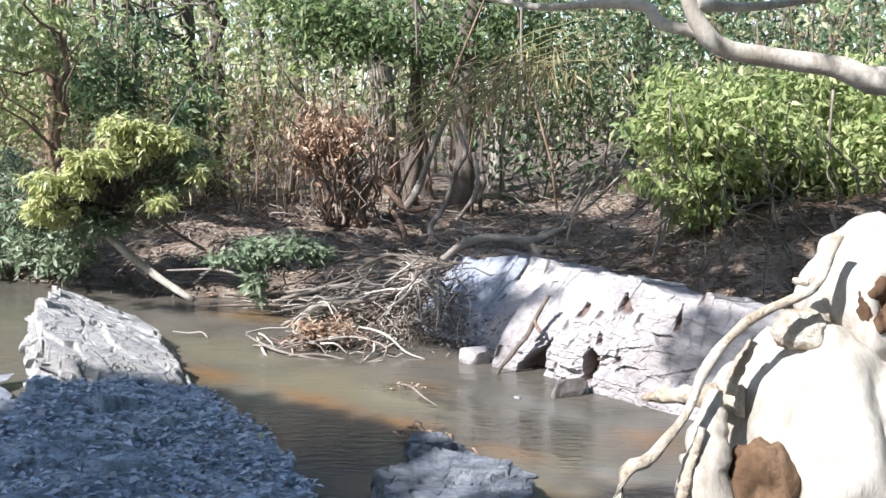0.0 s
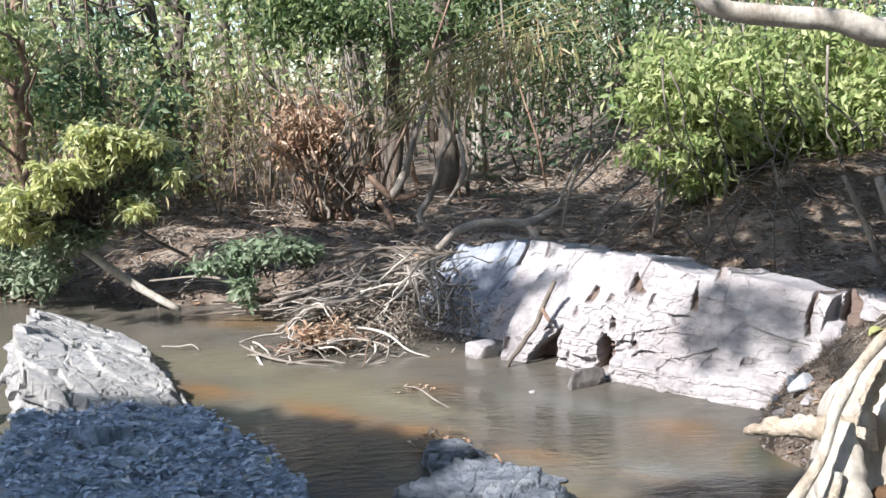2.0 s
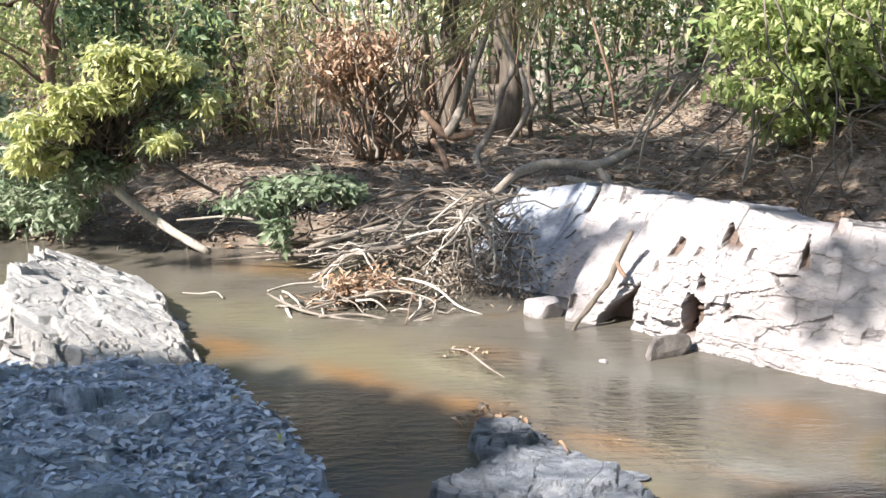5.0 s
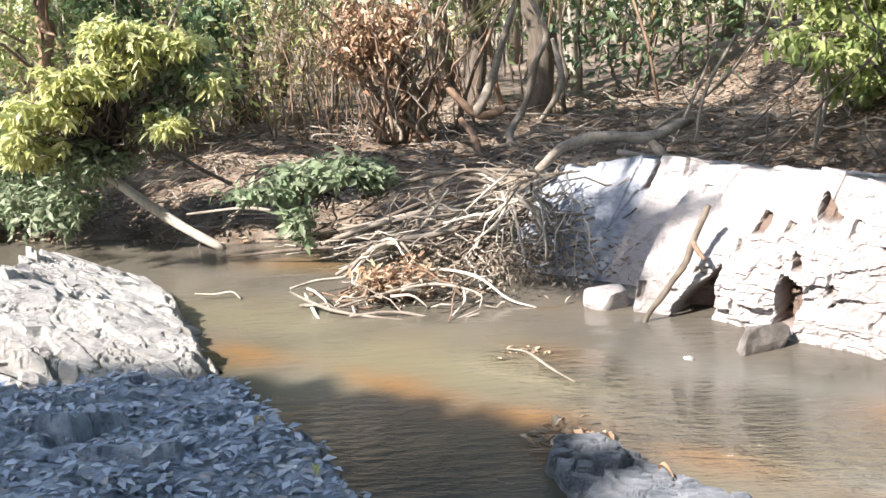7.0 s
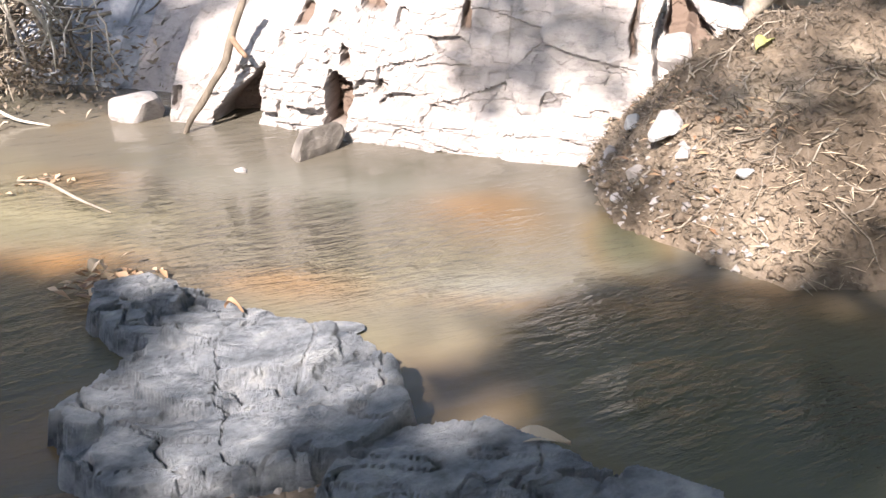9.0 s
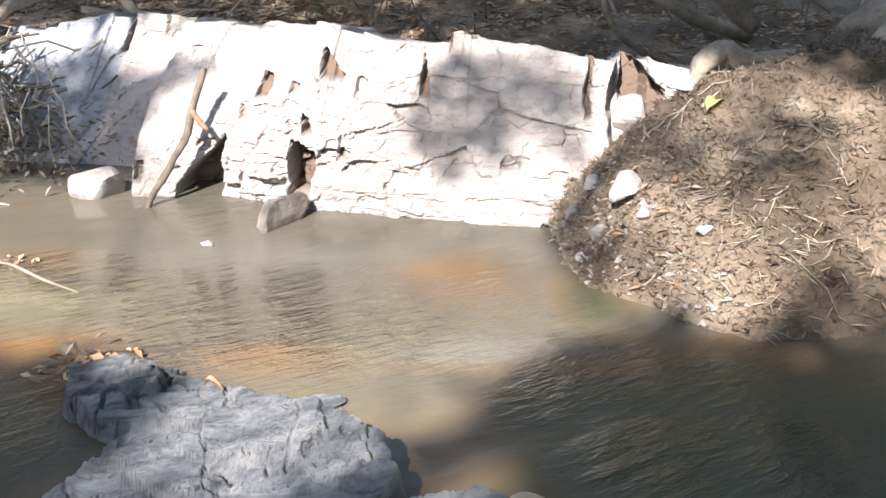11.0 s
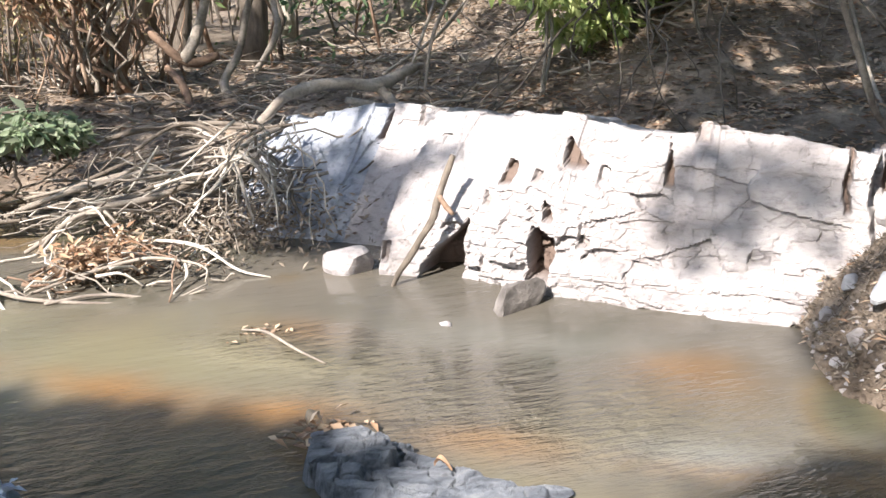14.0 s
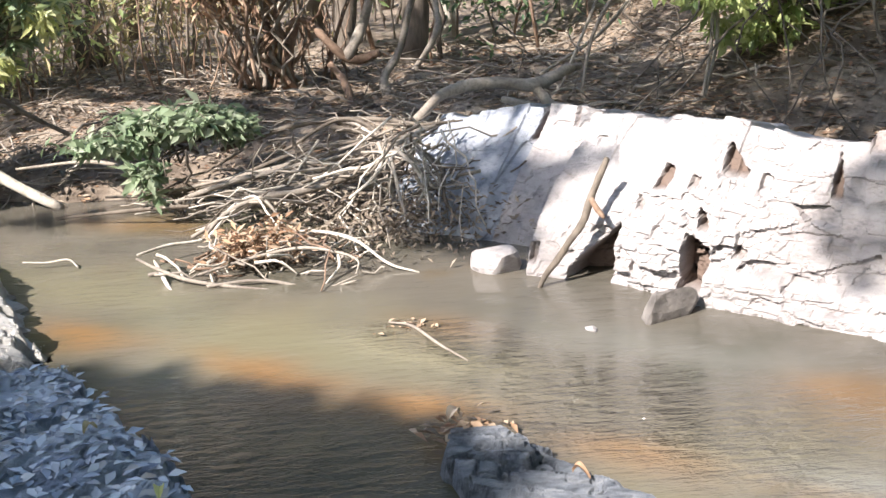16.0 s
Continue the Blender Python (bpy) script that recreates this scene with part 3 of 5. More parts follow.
def broken_top(outline, base, seed, along, n, size, rise, tilt, cell=0.007, foot=0.14, jag=0.05, cracks=0.02):
    """A sheet of layered rock: overlapping angular plates along its grain, cracks, and a steep jagged rim; base: its height at x, y."""
    g = np.random.default_rng(seed)
    o = np.asarray(outline, float)
    (x0, y0), (x1, y1) = o.min(0) - 0.06, o.max(0) + 0.06
    nx, ny = int((x1 - x0) / cell), int((y1 - y0) / cell)
    gx, gy = np.linspace(x0, x1, nx), np.linspace(y0, y1, ny)
    x, y = np.meshgrid(gx, gy, indexing="ij")
    wx, wy = x + 0.015 * fbm(x * 9, y * 9, seed + 1, 3), y + 0.015 * fbm(x * 9, y * 9, seed + 2, 3)
    under = base(x, y)
    z = under + 0.02 * fbm(x * 3, y * 3, seed + 3, 3)
    grain = math.atan2(along[1], along[0])
    for k in range(n):
        cx, cy = g.uniform(x0, x1), g.uniform(y0, y1)
        big = g.uniform(0.5, 1.0) if k > n // 4 else g.uniform(1.2, 2.0)
        la, lc = size[0] * big, size[1] * big * g.uniform(0.7, 1.4)
        a = grain + g.normal(0, 0.28)
        turns = np.sort(np.arange(6) * math.pi / 3 + g.uniform(-0.4, 0.4, 6))
        i0, i1 = np.searchsorted(gx, [cx - la - lc, cx + la + lc])
        j0, j1 = np.searchsorted(gy, [cy - la - lc, cy + la + lc])
        up, ta, tc = g.uniform(0, 1) ** 1.5 * rise, g.normal(0, tilt), g.normal(0, tilt)
        if i1 - i0 < 2 or j1 - j0 < 2:
            continue
        ex, ey = wx[i0:i1, j0:j1] - cx, wy[i0:i1, j0:j1] - cy
        al, ac = ex * math.cos(a) + ey * math.sin(a), -ex * math.sin(a) + ey * math.cos(a)
        d = np.minimum.reduce([1 - (al / la * math.cos(t) + ac / lc * math.sin(t)) for t in turns]) * lc
        top = under[i0:i1, j0:j1] + up + ta * al + tc * ac - np.clip(-d / (1.3 * cell), 0, 1) * 0.04
        z[i0:i1, j0:j1] = np.where(d > -1.3 * cell, np.maximum(z[i0:i1, j0:j1], top), z[i0:i1, j0:j1])
    al, ac = wx * along[0] + wy * along[1], -wx * along[1] + wy * along[0]
    for k, (fa, fc) in enumerate(((3, 11), (6, 4))):
        z = z - cracks * np.clip(1 - np.abs(fbm(al * fa, ac * fc, seed + 40 + k, 3)) / 0.03, 0, 1)
    z = z + 0.0045 * fbm(x * 30, y * 30, seed + 6, 4)
    d = inside(x, y, o) + jag * (0.7 * facets(al, ac, (0.22, 0.13), seed + 7) + 0.35 * facets(al, ac, (0.09, 0.06), seed + 9))
    z = -foot + (z + foot) * np.clip((d + 0.01) / 0.035, 0, 1) ** 0.7
    keep = d > -0.03
    faces = [q for q in grid_faces(nx, ny) if keep.flat[q[0]] or keep.flat[q[2]]]
    used = np.unique(np.array(faces))
    order = np.zeros(nx * ny, int)
    order[used] = np.arange(len(used))
    return Build().add(np.stack([x, y, z], -1).reshape(-1, 3)[used], order[np.array(faces)].tolist())


far_bed = thing("rock_slab", (-1.9, 6.8, 0), "sunlit layered grey rock slab standing in the water", "rock slab", "creek rock slabs")
SLAB_A = [(-2.1, 5.95), (-2.3, 6.3), (-2.45, 6.75), (-2.57, 7.15), (-2.7, 7.6), (-2.45, 7.75), (-2.12, 7.72), (-1.9, 7.4), (-1.7, 7.0), (-1.5, 6.6), (-1.32, 6.25), (-1.2, 6.02), (-1.6, 5.92)]
DIP = lambda x, y: 0.40 - 0.36 * np.clip((x + 2.55 + 0.45 * (y - 7.1)) / 0.95, -0.1, 1.1) - 0.13 * np.clip((6.45 - y) / 0.5, 0, 1) - 0.05 * np.clip((y - 7.2) / 0.5, 0, 1)
for i in range(1, 8):
    g = np.random.default_rng(500 + i)
    lower = lambda x, y, i=i: DIP(x, y) - 0.05 * i
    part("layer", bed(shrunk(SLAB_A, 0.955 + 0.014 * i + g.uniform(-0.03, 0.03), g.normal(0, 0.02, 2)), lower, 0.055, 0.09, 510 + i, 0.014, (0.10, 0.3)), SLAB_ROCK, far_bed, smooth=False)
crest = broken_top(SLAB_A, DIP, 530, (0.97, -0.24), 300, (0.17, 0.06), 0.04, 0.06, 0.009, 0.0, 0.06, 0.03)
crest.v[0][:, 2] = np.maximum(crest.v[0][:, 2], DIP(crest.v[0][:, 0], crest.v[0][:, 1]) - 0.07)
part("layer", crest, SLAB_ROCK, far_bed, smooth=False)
NEAR_SLAB = [(-2.2, 3.2), (-2.0, 4.2), (-1.88, 5.0), (-2.1, 5.85), (-1.6, 6.04), (-1.16, 6.12), (-0.86, 5.66), (-0.6, 5.26), (-0.27, 4.6), (-0.2, 4.2), (-0.35, 3.2)]
NEAR_TOP = lambda x, y: 0.06 + 0.10 * step(-0.2, -1.6, x + 0.45 * (y - 4.5)) - 0.06 * step(5.3, 6.0, y) + 0.035 * fbm(x * 1.6, y * 1.6, 61, 3)
tagged(broken_top(NEAR_SLAB, NEAR_TOP, 575, (0.93, -0.36), 1300, (0.13, 0.075), 0.05, 0.12, 0.009, 0.15, 0.06, 0.025).ob("rock_slab", SKYLIT_SLATE, smooth=False),
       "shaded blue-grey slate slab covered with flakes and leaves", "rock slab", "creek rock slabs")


def crag(outline, top, lean, seed, label, along=(0.9, -0.43)):
    """A low layered rock in the creek; lean: its top's slope in x and y."""
    mid = np.mean(outline, 0)
    base = lambda x, y: top + lean[0] * (x - mid[0]) + lean[1] * (y - mid[1])
    built = broken_top(outline, base, seed, along, 60, (0.15, 0.07), 0.045, 0.07, 0.006, 0.12, 0.035, 0.025)
    return tagged(built.ob("creek_rock", FRONT_SLATE, smooth=False), label, "rock", "creek rocks")


crag([(0.11, 5.50), (0.07, 5.3), (0.09, 5.14), (0.17, 5.06), (0.22, 4.98), (0.36, 4.86), (0.52, 4.78), (0.70, 4.76), (0.64, 4.92), (0.54, 5.08), (0.47, 5.25), (0.3, 5.44)], 0.03, (0.03, -0.03), 640, "jagged blue-grey rock tongue jutting into the water")
crag([(0.08, 4.95), (-0.05, 4.80), (-0.06, 4.66), (0.04, 4.50), (0.32, 4.42), (0.5, 4.40), (0.68, 4.48), (0.72, 4.68), (0.62, 4.84), (0.42, 4.92), (0.25, 4.98)], 0.07, (0.07, 0.10), 684, "fractured blue-grey rock at the water's edge")
crag([(0.36, 4.34), (0.5, 4.47), (0.7, 4.47), (0.84, 4.36), (0.96, 4.21), (1.08, 4.09), (1.24, 3.94), (1.0, 3.82), (0.7, 3.9), (0.43, 4.12)], 0.045, (-0.04, 0.08), 720, "flat blue-grey rock at the water's edge")


def boulder(name, centre, size, seed, mat, label, flat=0.75, cat="stone", group=""):
    """A faceted stone."""
    g = np.random.default_rng(seed)
    bm = bmesh.new()
    bmesh.ops.create_icosphere(bm, subdivisions=3, radius=1)
    planes = [(Vector(g.normal(0, 1, 3)).normalized(), g.uniform(0.42, 0.66)) for _ in range(12)] + [(Vector((0.1, 0.05, 1)).normalized(), flat)]
    for v in bm.verts:
        for nrm, dist in planes:
            over = v.co.dot(nrm) - dist
            if over > 0:
                v.co -= nrm * over
        v.co += v.co * 0.03 * noise.noise(v.co * 4)
        v.co = Vector((v.co.x * size[0], v.co.y * size[1], v.co.z * size[2]))
    me = bpy.data.meshes.new(name)
    bm.to_mesh(me)
    bm.free()
    me.materials.append(mat)
    ob = new(name, me)
    ob.location = centre
    ob.rotation_euler = (0, 0, g.uniform(0, 6))
    return tagged(ob, label, cat, group)


boulder("stone", (0.45, 7.1, 0.03), (0.17, 0.13, 0.13), 3, PALE_ROCK, "pale angular stone sitting in the water by the outcrop")
boulder("stone", (1.06, 6.36, 0.02), (0.15, 0.12, 0.13), 9, DARK_STONE, "small dark-sided stone standing out of the water")
boulder("stone", (0.69, 5.0, 0.0), (0.075, 0.045, 0.022), 8, FRONT_SLATE, "small flat dark stone breaking the water")
boulder("stone", (0.74, 6.27, 0.0), (0.05, 0.03, 0.02), 6, PALE_ROCK, "small flat stone chip breaking the water")

# ---- wood: logs, sticks, piles ----
def ground_at(x, y):
    return float(height(np.array([float(x)]), np.array([float(y)]))[0])


def limb(name, points, radii, mat, label, category, n=26, sides=10, rough=0.25, seed=0, group=""):
    b = Build()
    tube(b, curve(points, n), radii, sides, rough, seed)
    return tagged(b.ob(name, mat), label, category, group)


limb("leaning_log", [(-2.04, 8.95, -0.00), (-2.39, 9.00, 0.21), (-2.76, 9.10, 0.46), (-3.06, 9.25, 0.65), (-3.36, 9.40, 0.93)], [0.028, 0.036, 0.036, 0.03], PALE_WOOD, "bleached bare log leaning from the bank into the water", "log", seed=4)
b = Build()
fork = thing("fallen_branch", (0.95, 8.90, 0.64), "grey crooked forked branch lying on the bank behind the outcrop", "branch")
tube(b, curve([(0.23, 8.60, 0.49), (0.44, 8.80, 0.62), (0.73, 8.90, 0.65), (1.03, 8.95, 0.62), (1.25, 9.10, 0.68), (1.39, 9.30, 0.68)], 30), [0.025, 0.035, 0.04, 0.042, 0.035, 0.02], 10, 0.3, 5)
part("limb", b, GREY_WOOD, fork)
b = Build()
tube(b, curve([(1.00, 8.95, 0.62), (1.10, 8.85, 0.50), (1.25, 8.75, 0.41)], 14), [0.035, 0.03, 0.018], 9, 0.3, 6)
part("fork", b, GREY_WOOD, fork)
limb("fallen_branch", [(0.75, 8.60, 0.58), (1.10, 8.70, 0.48), (1.39, 8.90, 0.40)], [0.02, 0.025, 0.02], GREY_WOOD, "thin grey branch lying behind the outcrop", "branch", 12, 7)
b = Build()
prop = thing("leaning_stick", (0.73, 7.05, -0.02), "dark crooked stick with a side twig leaning on the outcrop", "stick")
tube(b, curve([(0.62, 6.79, -0.03), (0.67, 6.80, 0.06), (0.72, 6.80, 0.12), (0.77, 6.81, 0.19), (0.83, 6.83, 0.26), (0.88, 6.89, 0.35), (0.93, 6.94, 0.43), (0.98, 6.99, 0.51)], 26), [0.010, 0.013, 0.014, 0.014, 0.016, 0.016, 0.014], 8, 0.4, 8)
part("stem", b, BARK, prop)
b = Build()
tube(b, curve([(0.88, 6.87, 0.36), (0.90, 6.83, 0.32), (0.92, 6.80, 0.29)], 10), [0.014, 0.014, 0.009], 7, 0.3, 9)
part("twig", b, RED_BARK, prop)

# drift pile standing in the water
drift = thing("driftwood_pile", (-0.6, 7.35, 0), "tangled pile of bleached driftwood stranded in the creek", "driftwood")
STICKS = [
    [(-1.20, 7.35, 0.09), (-1.08, 7.25, 0.06), (-0.90, 7.15, 0.02), (-0.62, 7.05, -0.00), (-0.36, 7.00, -0.02), (-0.15, 7.05, 0.03)],
    [(-1.22, 7.45, 0.08), (-1.10, 7.60, 0.08), (-0.92, 7.70, 0.08), (-0.80, 7.75, 0.21), (-0.67, 7.75, 0.27), (-0.60, 7.65, 0.20), (-0.52, 7.50, 0.13)],
    [(-0.91, 7.20, 0.03), (-0.67, 7.25, 0.08), (-0.42, 7.25, 0.12), (-0.24, 7.20, 0.10), (-0.15, 7.15, 0.07), (-0.16, 7.10, 0.02)],
    [(-0.52, 7.50, 0.14), (-0.31, 7.40, 0.15), (-0.15, 7.30, 0.12), (-0.01, 7.20, 0.03), (0.13, 7.12, -0.00)],
    [(-0.64, 7.70, 0.27), (-0.46, 7.90, 0.19), (-0.24, 8.10, 0.10)],
    [(-1.13, 7.40, 0.06), (-1.02, 7.15, 0.00), (-0.96, 7.05, -0.01)],
    [(-0.84, 7.10, 0.01), (-0.60, 7.10, 0.02), (-0.33, 7.05, -0.02), (-0.16, 7.00, 0.02)],
    [(-0.24, 7.20, 0.09), (-0.24, 7.15, 0.04), (-0.30, 7.05, -0.00)],
]
for i, pts in enumerate(STICKS):
    b = Build()
    tube(b, curve(pts, 22), [0.007, 0.009, 0.007, 0.004], 7, 0.4, 20 + i)
    part("stick", b, PALE_WOOD if i % 2 else GREY_WOOD, drift)
for i in range(60):
    g = np.random.default_rng(300 + i)
    c = np.array([g.uniform(-1.05, -0.1), g.uniform(7.1, 7.65), 0])
    c[2] = 0.02 + 0.17 * max(0, 1 - abs(c[0] + 0.55) / 0.5) * g.uniform(0, 1)
    a = g.uniform(0, 6.28)
    ln = g.uniform(0.12, 0.4)
    e = np.array([math.cos(a), math.sin(a), g.normal(0, 0.25)]) * ln / 2
    b = Build()
    tube(b, bend(c - e, c + e, 6, 0.02, 0, i), [g.uniform(0.004, 0.009), 0.004], 5)
    part("stick", b, (PALE_WOOD, GREY_WOOD, RED_BARK)[i % 3], drift)
b = Build()
leaves(b, clump(900, (-0.62, 7.4, 0.11), (0.28, 0.16, 0.11), 5, 0.0), 0.06, 0.3, 0.1, 6)
part("trapped_leaves", b, DRY, drift, "brown dead leaves caught in the sticks")

# brush heap against the outcrop's end
heap = thing("brush_pile", (0.1, 7.9, 0.1), "heap of grey dead branches and roots against the outcrop", "brush pile")
LONG = [
    [(-1.19, 8.30, 0.14), (-0.86, 8.30, 0.24), (-0.61, 8.30, 0.29), (-0.40, 8.30, 0.39)],
    [(-0.64, 8.15, 0.17), (-0.39, 8.10, 0.23), (-0.16, 8.00, 0.32), (0.03, 7.95, 0.38)],
    [(-0.93, 7.60, 0.10), (-0.83, 7.70, 0.19), (-0.67, 7.75, 0.25), (-0.59, 7.70, 0.23), (-0.51, 7.60, 0.12)],
    [(-0.29, 8.60, 0.47), (-0.18, 8.60, 0.45), (-0.05, 8.60, 0.41)],
    [(-0.71, 8.20, 0.28), (-0.47, 8.20, 0.33), (-0.26, 8.20, 0.36), (-0.05, 8.20, 0.43)],
    [(0.03, 8.30, 0.52), (0.24, 8.25, 0.51), (0.47, 8.20, 0.53)],
    [(0.03, 8.00, 0.42), (0.19, 8.15, 0.48), (0.43, 8.30, 0.52)],
    [(-1.44, 8.60, 0.11), (-0.95, 8.50, 0.20), (-0.48, 8.40, 0.37), (0.03, 8.30, 0.45), (0.40, 8.50, 0.50)],
    [(-1.26, 8.50, 0.16), (-0.71, 8.40, 0.27), (-0.22, 8.30, 0.39), (0.14, 8.30, 0.51)],
    [(-0.69, 8.10, 0.20), (-0.26, 8.00, 0.27), (-0.01, 8.00, 0.36), (0.33, 8.30, 0.48)],
    [(-2.26, 8.90, 0.28), (-1.74, 8.80, 0.31), (-1.27, 8.60, 0.22), (-0.72, 8.40, 0.21)],
    [(-0.57, 8.60, 0.35), (-0.22, 8.60, 0.52), (0.03, 8.40, 0.43), (0.22, 8.00, 0.28)],
    [(-0.01, 8.10, 0.45), (0.03, 7.95, 0.30), (0.05, 7.85, 0.13)],
    [(0.13, 8.00, 0.47), (0.30, 7.85, 0.35), (0.31, 7.70, 0.20), (0.38, 7.60, 0.09)],
    [(0.16, 8.00, 0.45), (0.18, 7.85, 0.28), (0.28, 7.70, 0.17)],
    [(-0.98, 8.80, 0.34), (-0.50, 8.80, 0.47), (-0.07, 8.80, 0.48), (0.26, 8.60, 0.46)],
    [(-0.37, 9.20, 0.44), (-0.16, 9.10, 0.41), (-0.04, 9.00, 0.36)],
    [(-1.95, 8.55, 0.03), (-1.4, 8.35, 0.10), (-0.8, 8.15, 0.17), (-0.2, 8.1, 0.33), (0.3, 8.35, 0.56)],
    [(-1.05, 7.95, 0.02), (-0.7, 7.95, 0.20), (-0.35, 8.0, 0.24), (0.1, 8.05, 0.38)],
    [(-1.7, 8.75, 0.10), (-1.1, 8.55, 0.12), (-0.5, 8.25, 0.14), (-0.05, 7.95, 0.16)],
]
for i, pts in enumerate(LONG):
    b = Build()
    tube(b, curve(pts, 24), np.array([0.011, 0.017, 0.014, 0.006]) * (0.75 + 0.4 * (i % 3 == 0)), 7, 0.4, 60 + i)
    part("branch", b, (GREY_WOOD, BARK)[i % 2], heap)
    for j in range(3):
        g = np.random.default_rng(650 + i * 5 + j)
        foot = curve(pts, 24)[g.integers(5, 20)]
        b = Build()
        tube(b, bend(foot, foot + g.normal(0, 1, 3) * [0.22, 0.16, 0.10] + [0, 0, 0.03], 7, 0.02, 0, i + j), [0.007, 0.003], 5)
        part("twig", b, (GREY_WOOD, PALE_WOOD)[j % 2], heap)
for i in range(90):
    g = np.random.default_rng(700 + i)
    k = g.uniform(0, 1)
    c = np.array([-1.0, 8.6, 0.12]) * (1 - k) + np.array([0.35, 7.85, 0.28]) * k + g.normal(0, 1, 3) * [0.26, 0.22, 0.08]
    a = g.normal(2.6, 0.5)
    ln = g.uniform(0.3, 1.0)
    e = np.array([math.cos(a), math.sin(a), g.normal(-0.25, 0.3)]) * ln / 2
    b = Build()
    p = bend(c - e, c + e, 7, 0.03, 0.02, i)
    p[:, 2] = np.maximum(p[:, 2], 0.01)
    tube(b, p, [g.uniform(0.004, 0.011), 0.003], 5)
    part("branch", b, (GREY_WOOD, BARK, PALE_WOOD, GREY_WOOD, BARK)[i % 5], heap)
FAN = [
    [(0.04, 7.95, 0.43), (0.06, 7.80, 0.33), (0.08, 7.65, 0.22), (0.10, 7.55, 0.15)],
    [(0.14, 8.00, 0.47), (0.23, 7.85, 0.37), (0.22, 7.75, 0.27), (0.17, 7.65, 0.21)],
    [(0.17, 8.00, 0.47), (0.27, 7.85, 0.35), (0.31, 7.75, 0.24)],
    [(0.01, 7.95, 0.40), (-0.05, 7.80, 0.32), (-0.18, 7.65, 0.25)],
    [(-0.01, 7.95, 0.42), (0.11, 7.85, 0.42), (0.21, 7.70, 0.29), (0.22, 7.60, 0.17)],
    [(0.05, 7.95, 0.43), (-0.07, 7.90, 0.36), (-0.19, 7.90, 0.35), (-0.37, 7.85, 0.32)],
]
for i, pts in enumerate(FAN):
    b = Build()
    tube(b, curve(pts, 22), [0.011, 0.010, 0.007], 7, 0.4, 160 + i)
    part("root", b, PALE_WOOD if i % 2 else GREY_WOOD, heap)
for i in range(16):
    g = np.random.default_rng(900 + i)
    a0 = np.array([0.2, 8.0, 0.48]) + g.normal(0, 1, 3) * [0.14, 0.1, 0.06]
    a1 = np.array([g.uniform(-0.4, 0.62), g.uniform(7.35, 7.9), g.uniform(0.0, 0.25)])
    b = Build()
    tube(b, bend(a0, a1, 8, 0.03, -0.06, i), [g.uniform(0.004, 0.009), 0.003], 5)
    part("root", b, (PALE_WOOD, GREY_WOOD)[i % 2], heap)
b = Build()
leaves(b, np.random.default_rng(3).normal(0, 1, (2600, 3)) * [0.36, 0.24, 0.07] + [0.1, 7.85, 0.10], 0.045, 0.35, 0.1, 8)
part("dead_leaves", b, MOULD, heap)

# ---- plants ----
def shrub(name, base, crowns, mat, wood, label, category="shrub", leaf=0.09, width=0.35, seed=0, stems=6, droop=0.4):
    """Stems from the base into each leafy mass; crowns: (centre, size, leaves)."""
    t = thing(name, base, label, category)
    for i, (c, s, n) in enumerate(crowns):
        g = np.random.default_rng(seed * 50 + i)
        for j in range(stems):
            tip = np.asarray(c) + g.uniform(-0.8, 0.8, 3) * np.asarray(s)
            b = Build()
            tube(b, bend(base, tip, 8, 0.05, -0.08, seed + i * 9 + j), [0.012, 0.008, 0.003], 5)
            part("stem", b, wood, t)
    for i, (c, s, n) in enumerate(crowns):
        b = Build()
        leaves(b, clump(n, c, s, seed + i), leaf, width, droop, seed + i)
        part("foliage", b, mat, t)
    return t


shrub("lime_shrub", (-2.86, 9.00, 0.70), [((-3.10, 8.80, 1.06), (0.34, 0.3, 0.11), 714), ((-2.75, 8.85, 1.25), (0.30, 0.3, 0.10), 612), ((-2.50, 8.90, 1.47), (0.32, 0.3, 0.10), 714), ((-2.19, 9.00, 1.40), (0.24, 0.3, 0.12), 408),
      ((-3.27, 8.80, 0.80), (0.22, 0.25, 0.10), 442), ((-2.40, 8.90, 0.94), (0.22, 0.25, 0.08), 306), ((-2.77, 8.70, 1.24), (0.3, 0.25, 0.07), 561), ((-2.43, 8.80, 1.55), (0.2, 0.2, 0.08), 442), ((-3.21, 8.60, 0.90), (0.16, 0.2, 0.12), 408), ((-2.56, 8.70, 1.61), (0.20, 0.16, 0.07), 260), ((-2.83, 8.60, 1.32), (0.22, 0.16, 0.07), 300), ((-3.17, 8.60, 1.10), (0.20, 0.16, 0.08), 280), ((-3.12, 8.60, 0.83), (0.14, 0.16, 0.08), 200), ((-2.25, 8.75, 0.92), (0.18, 0.16, 0.06), 220), ((-2.15, 8.80, 1.46), (0.20, 0.16, 0.09), 240), ((-2.46, 8.75, 1.36), (0.20, 0.16, 0.07), 220), ((-1.94, 8.90, 1.21), (0.16, 0.16, 0.12), 200)], LIME, BARK, "sunlit yellow-green shrub hanging over the creek bank", leaf=0.095, width=0.34, seed=11, droop=0.55)
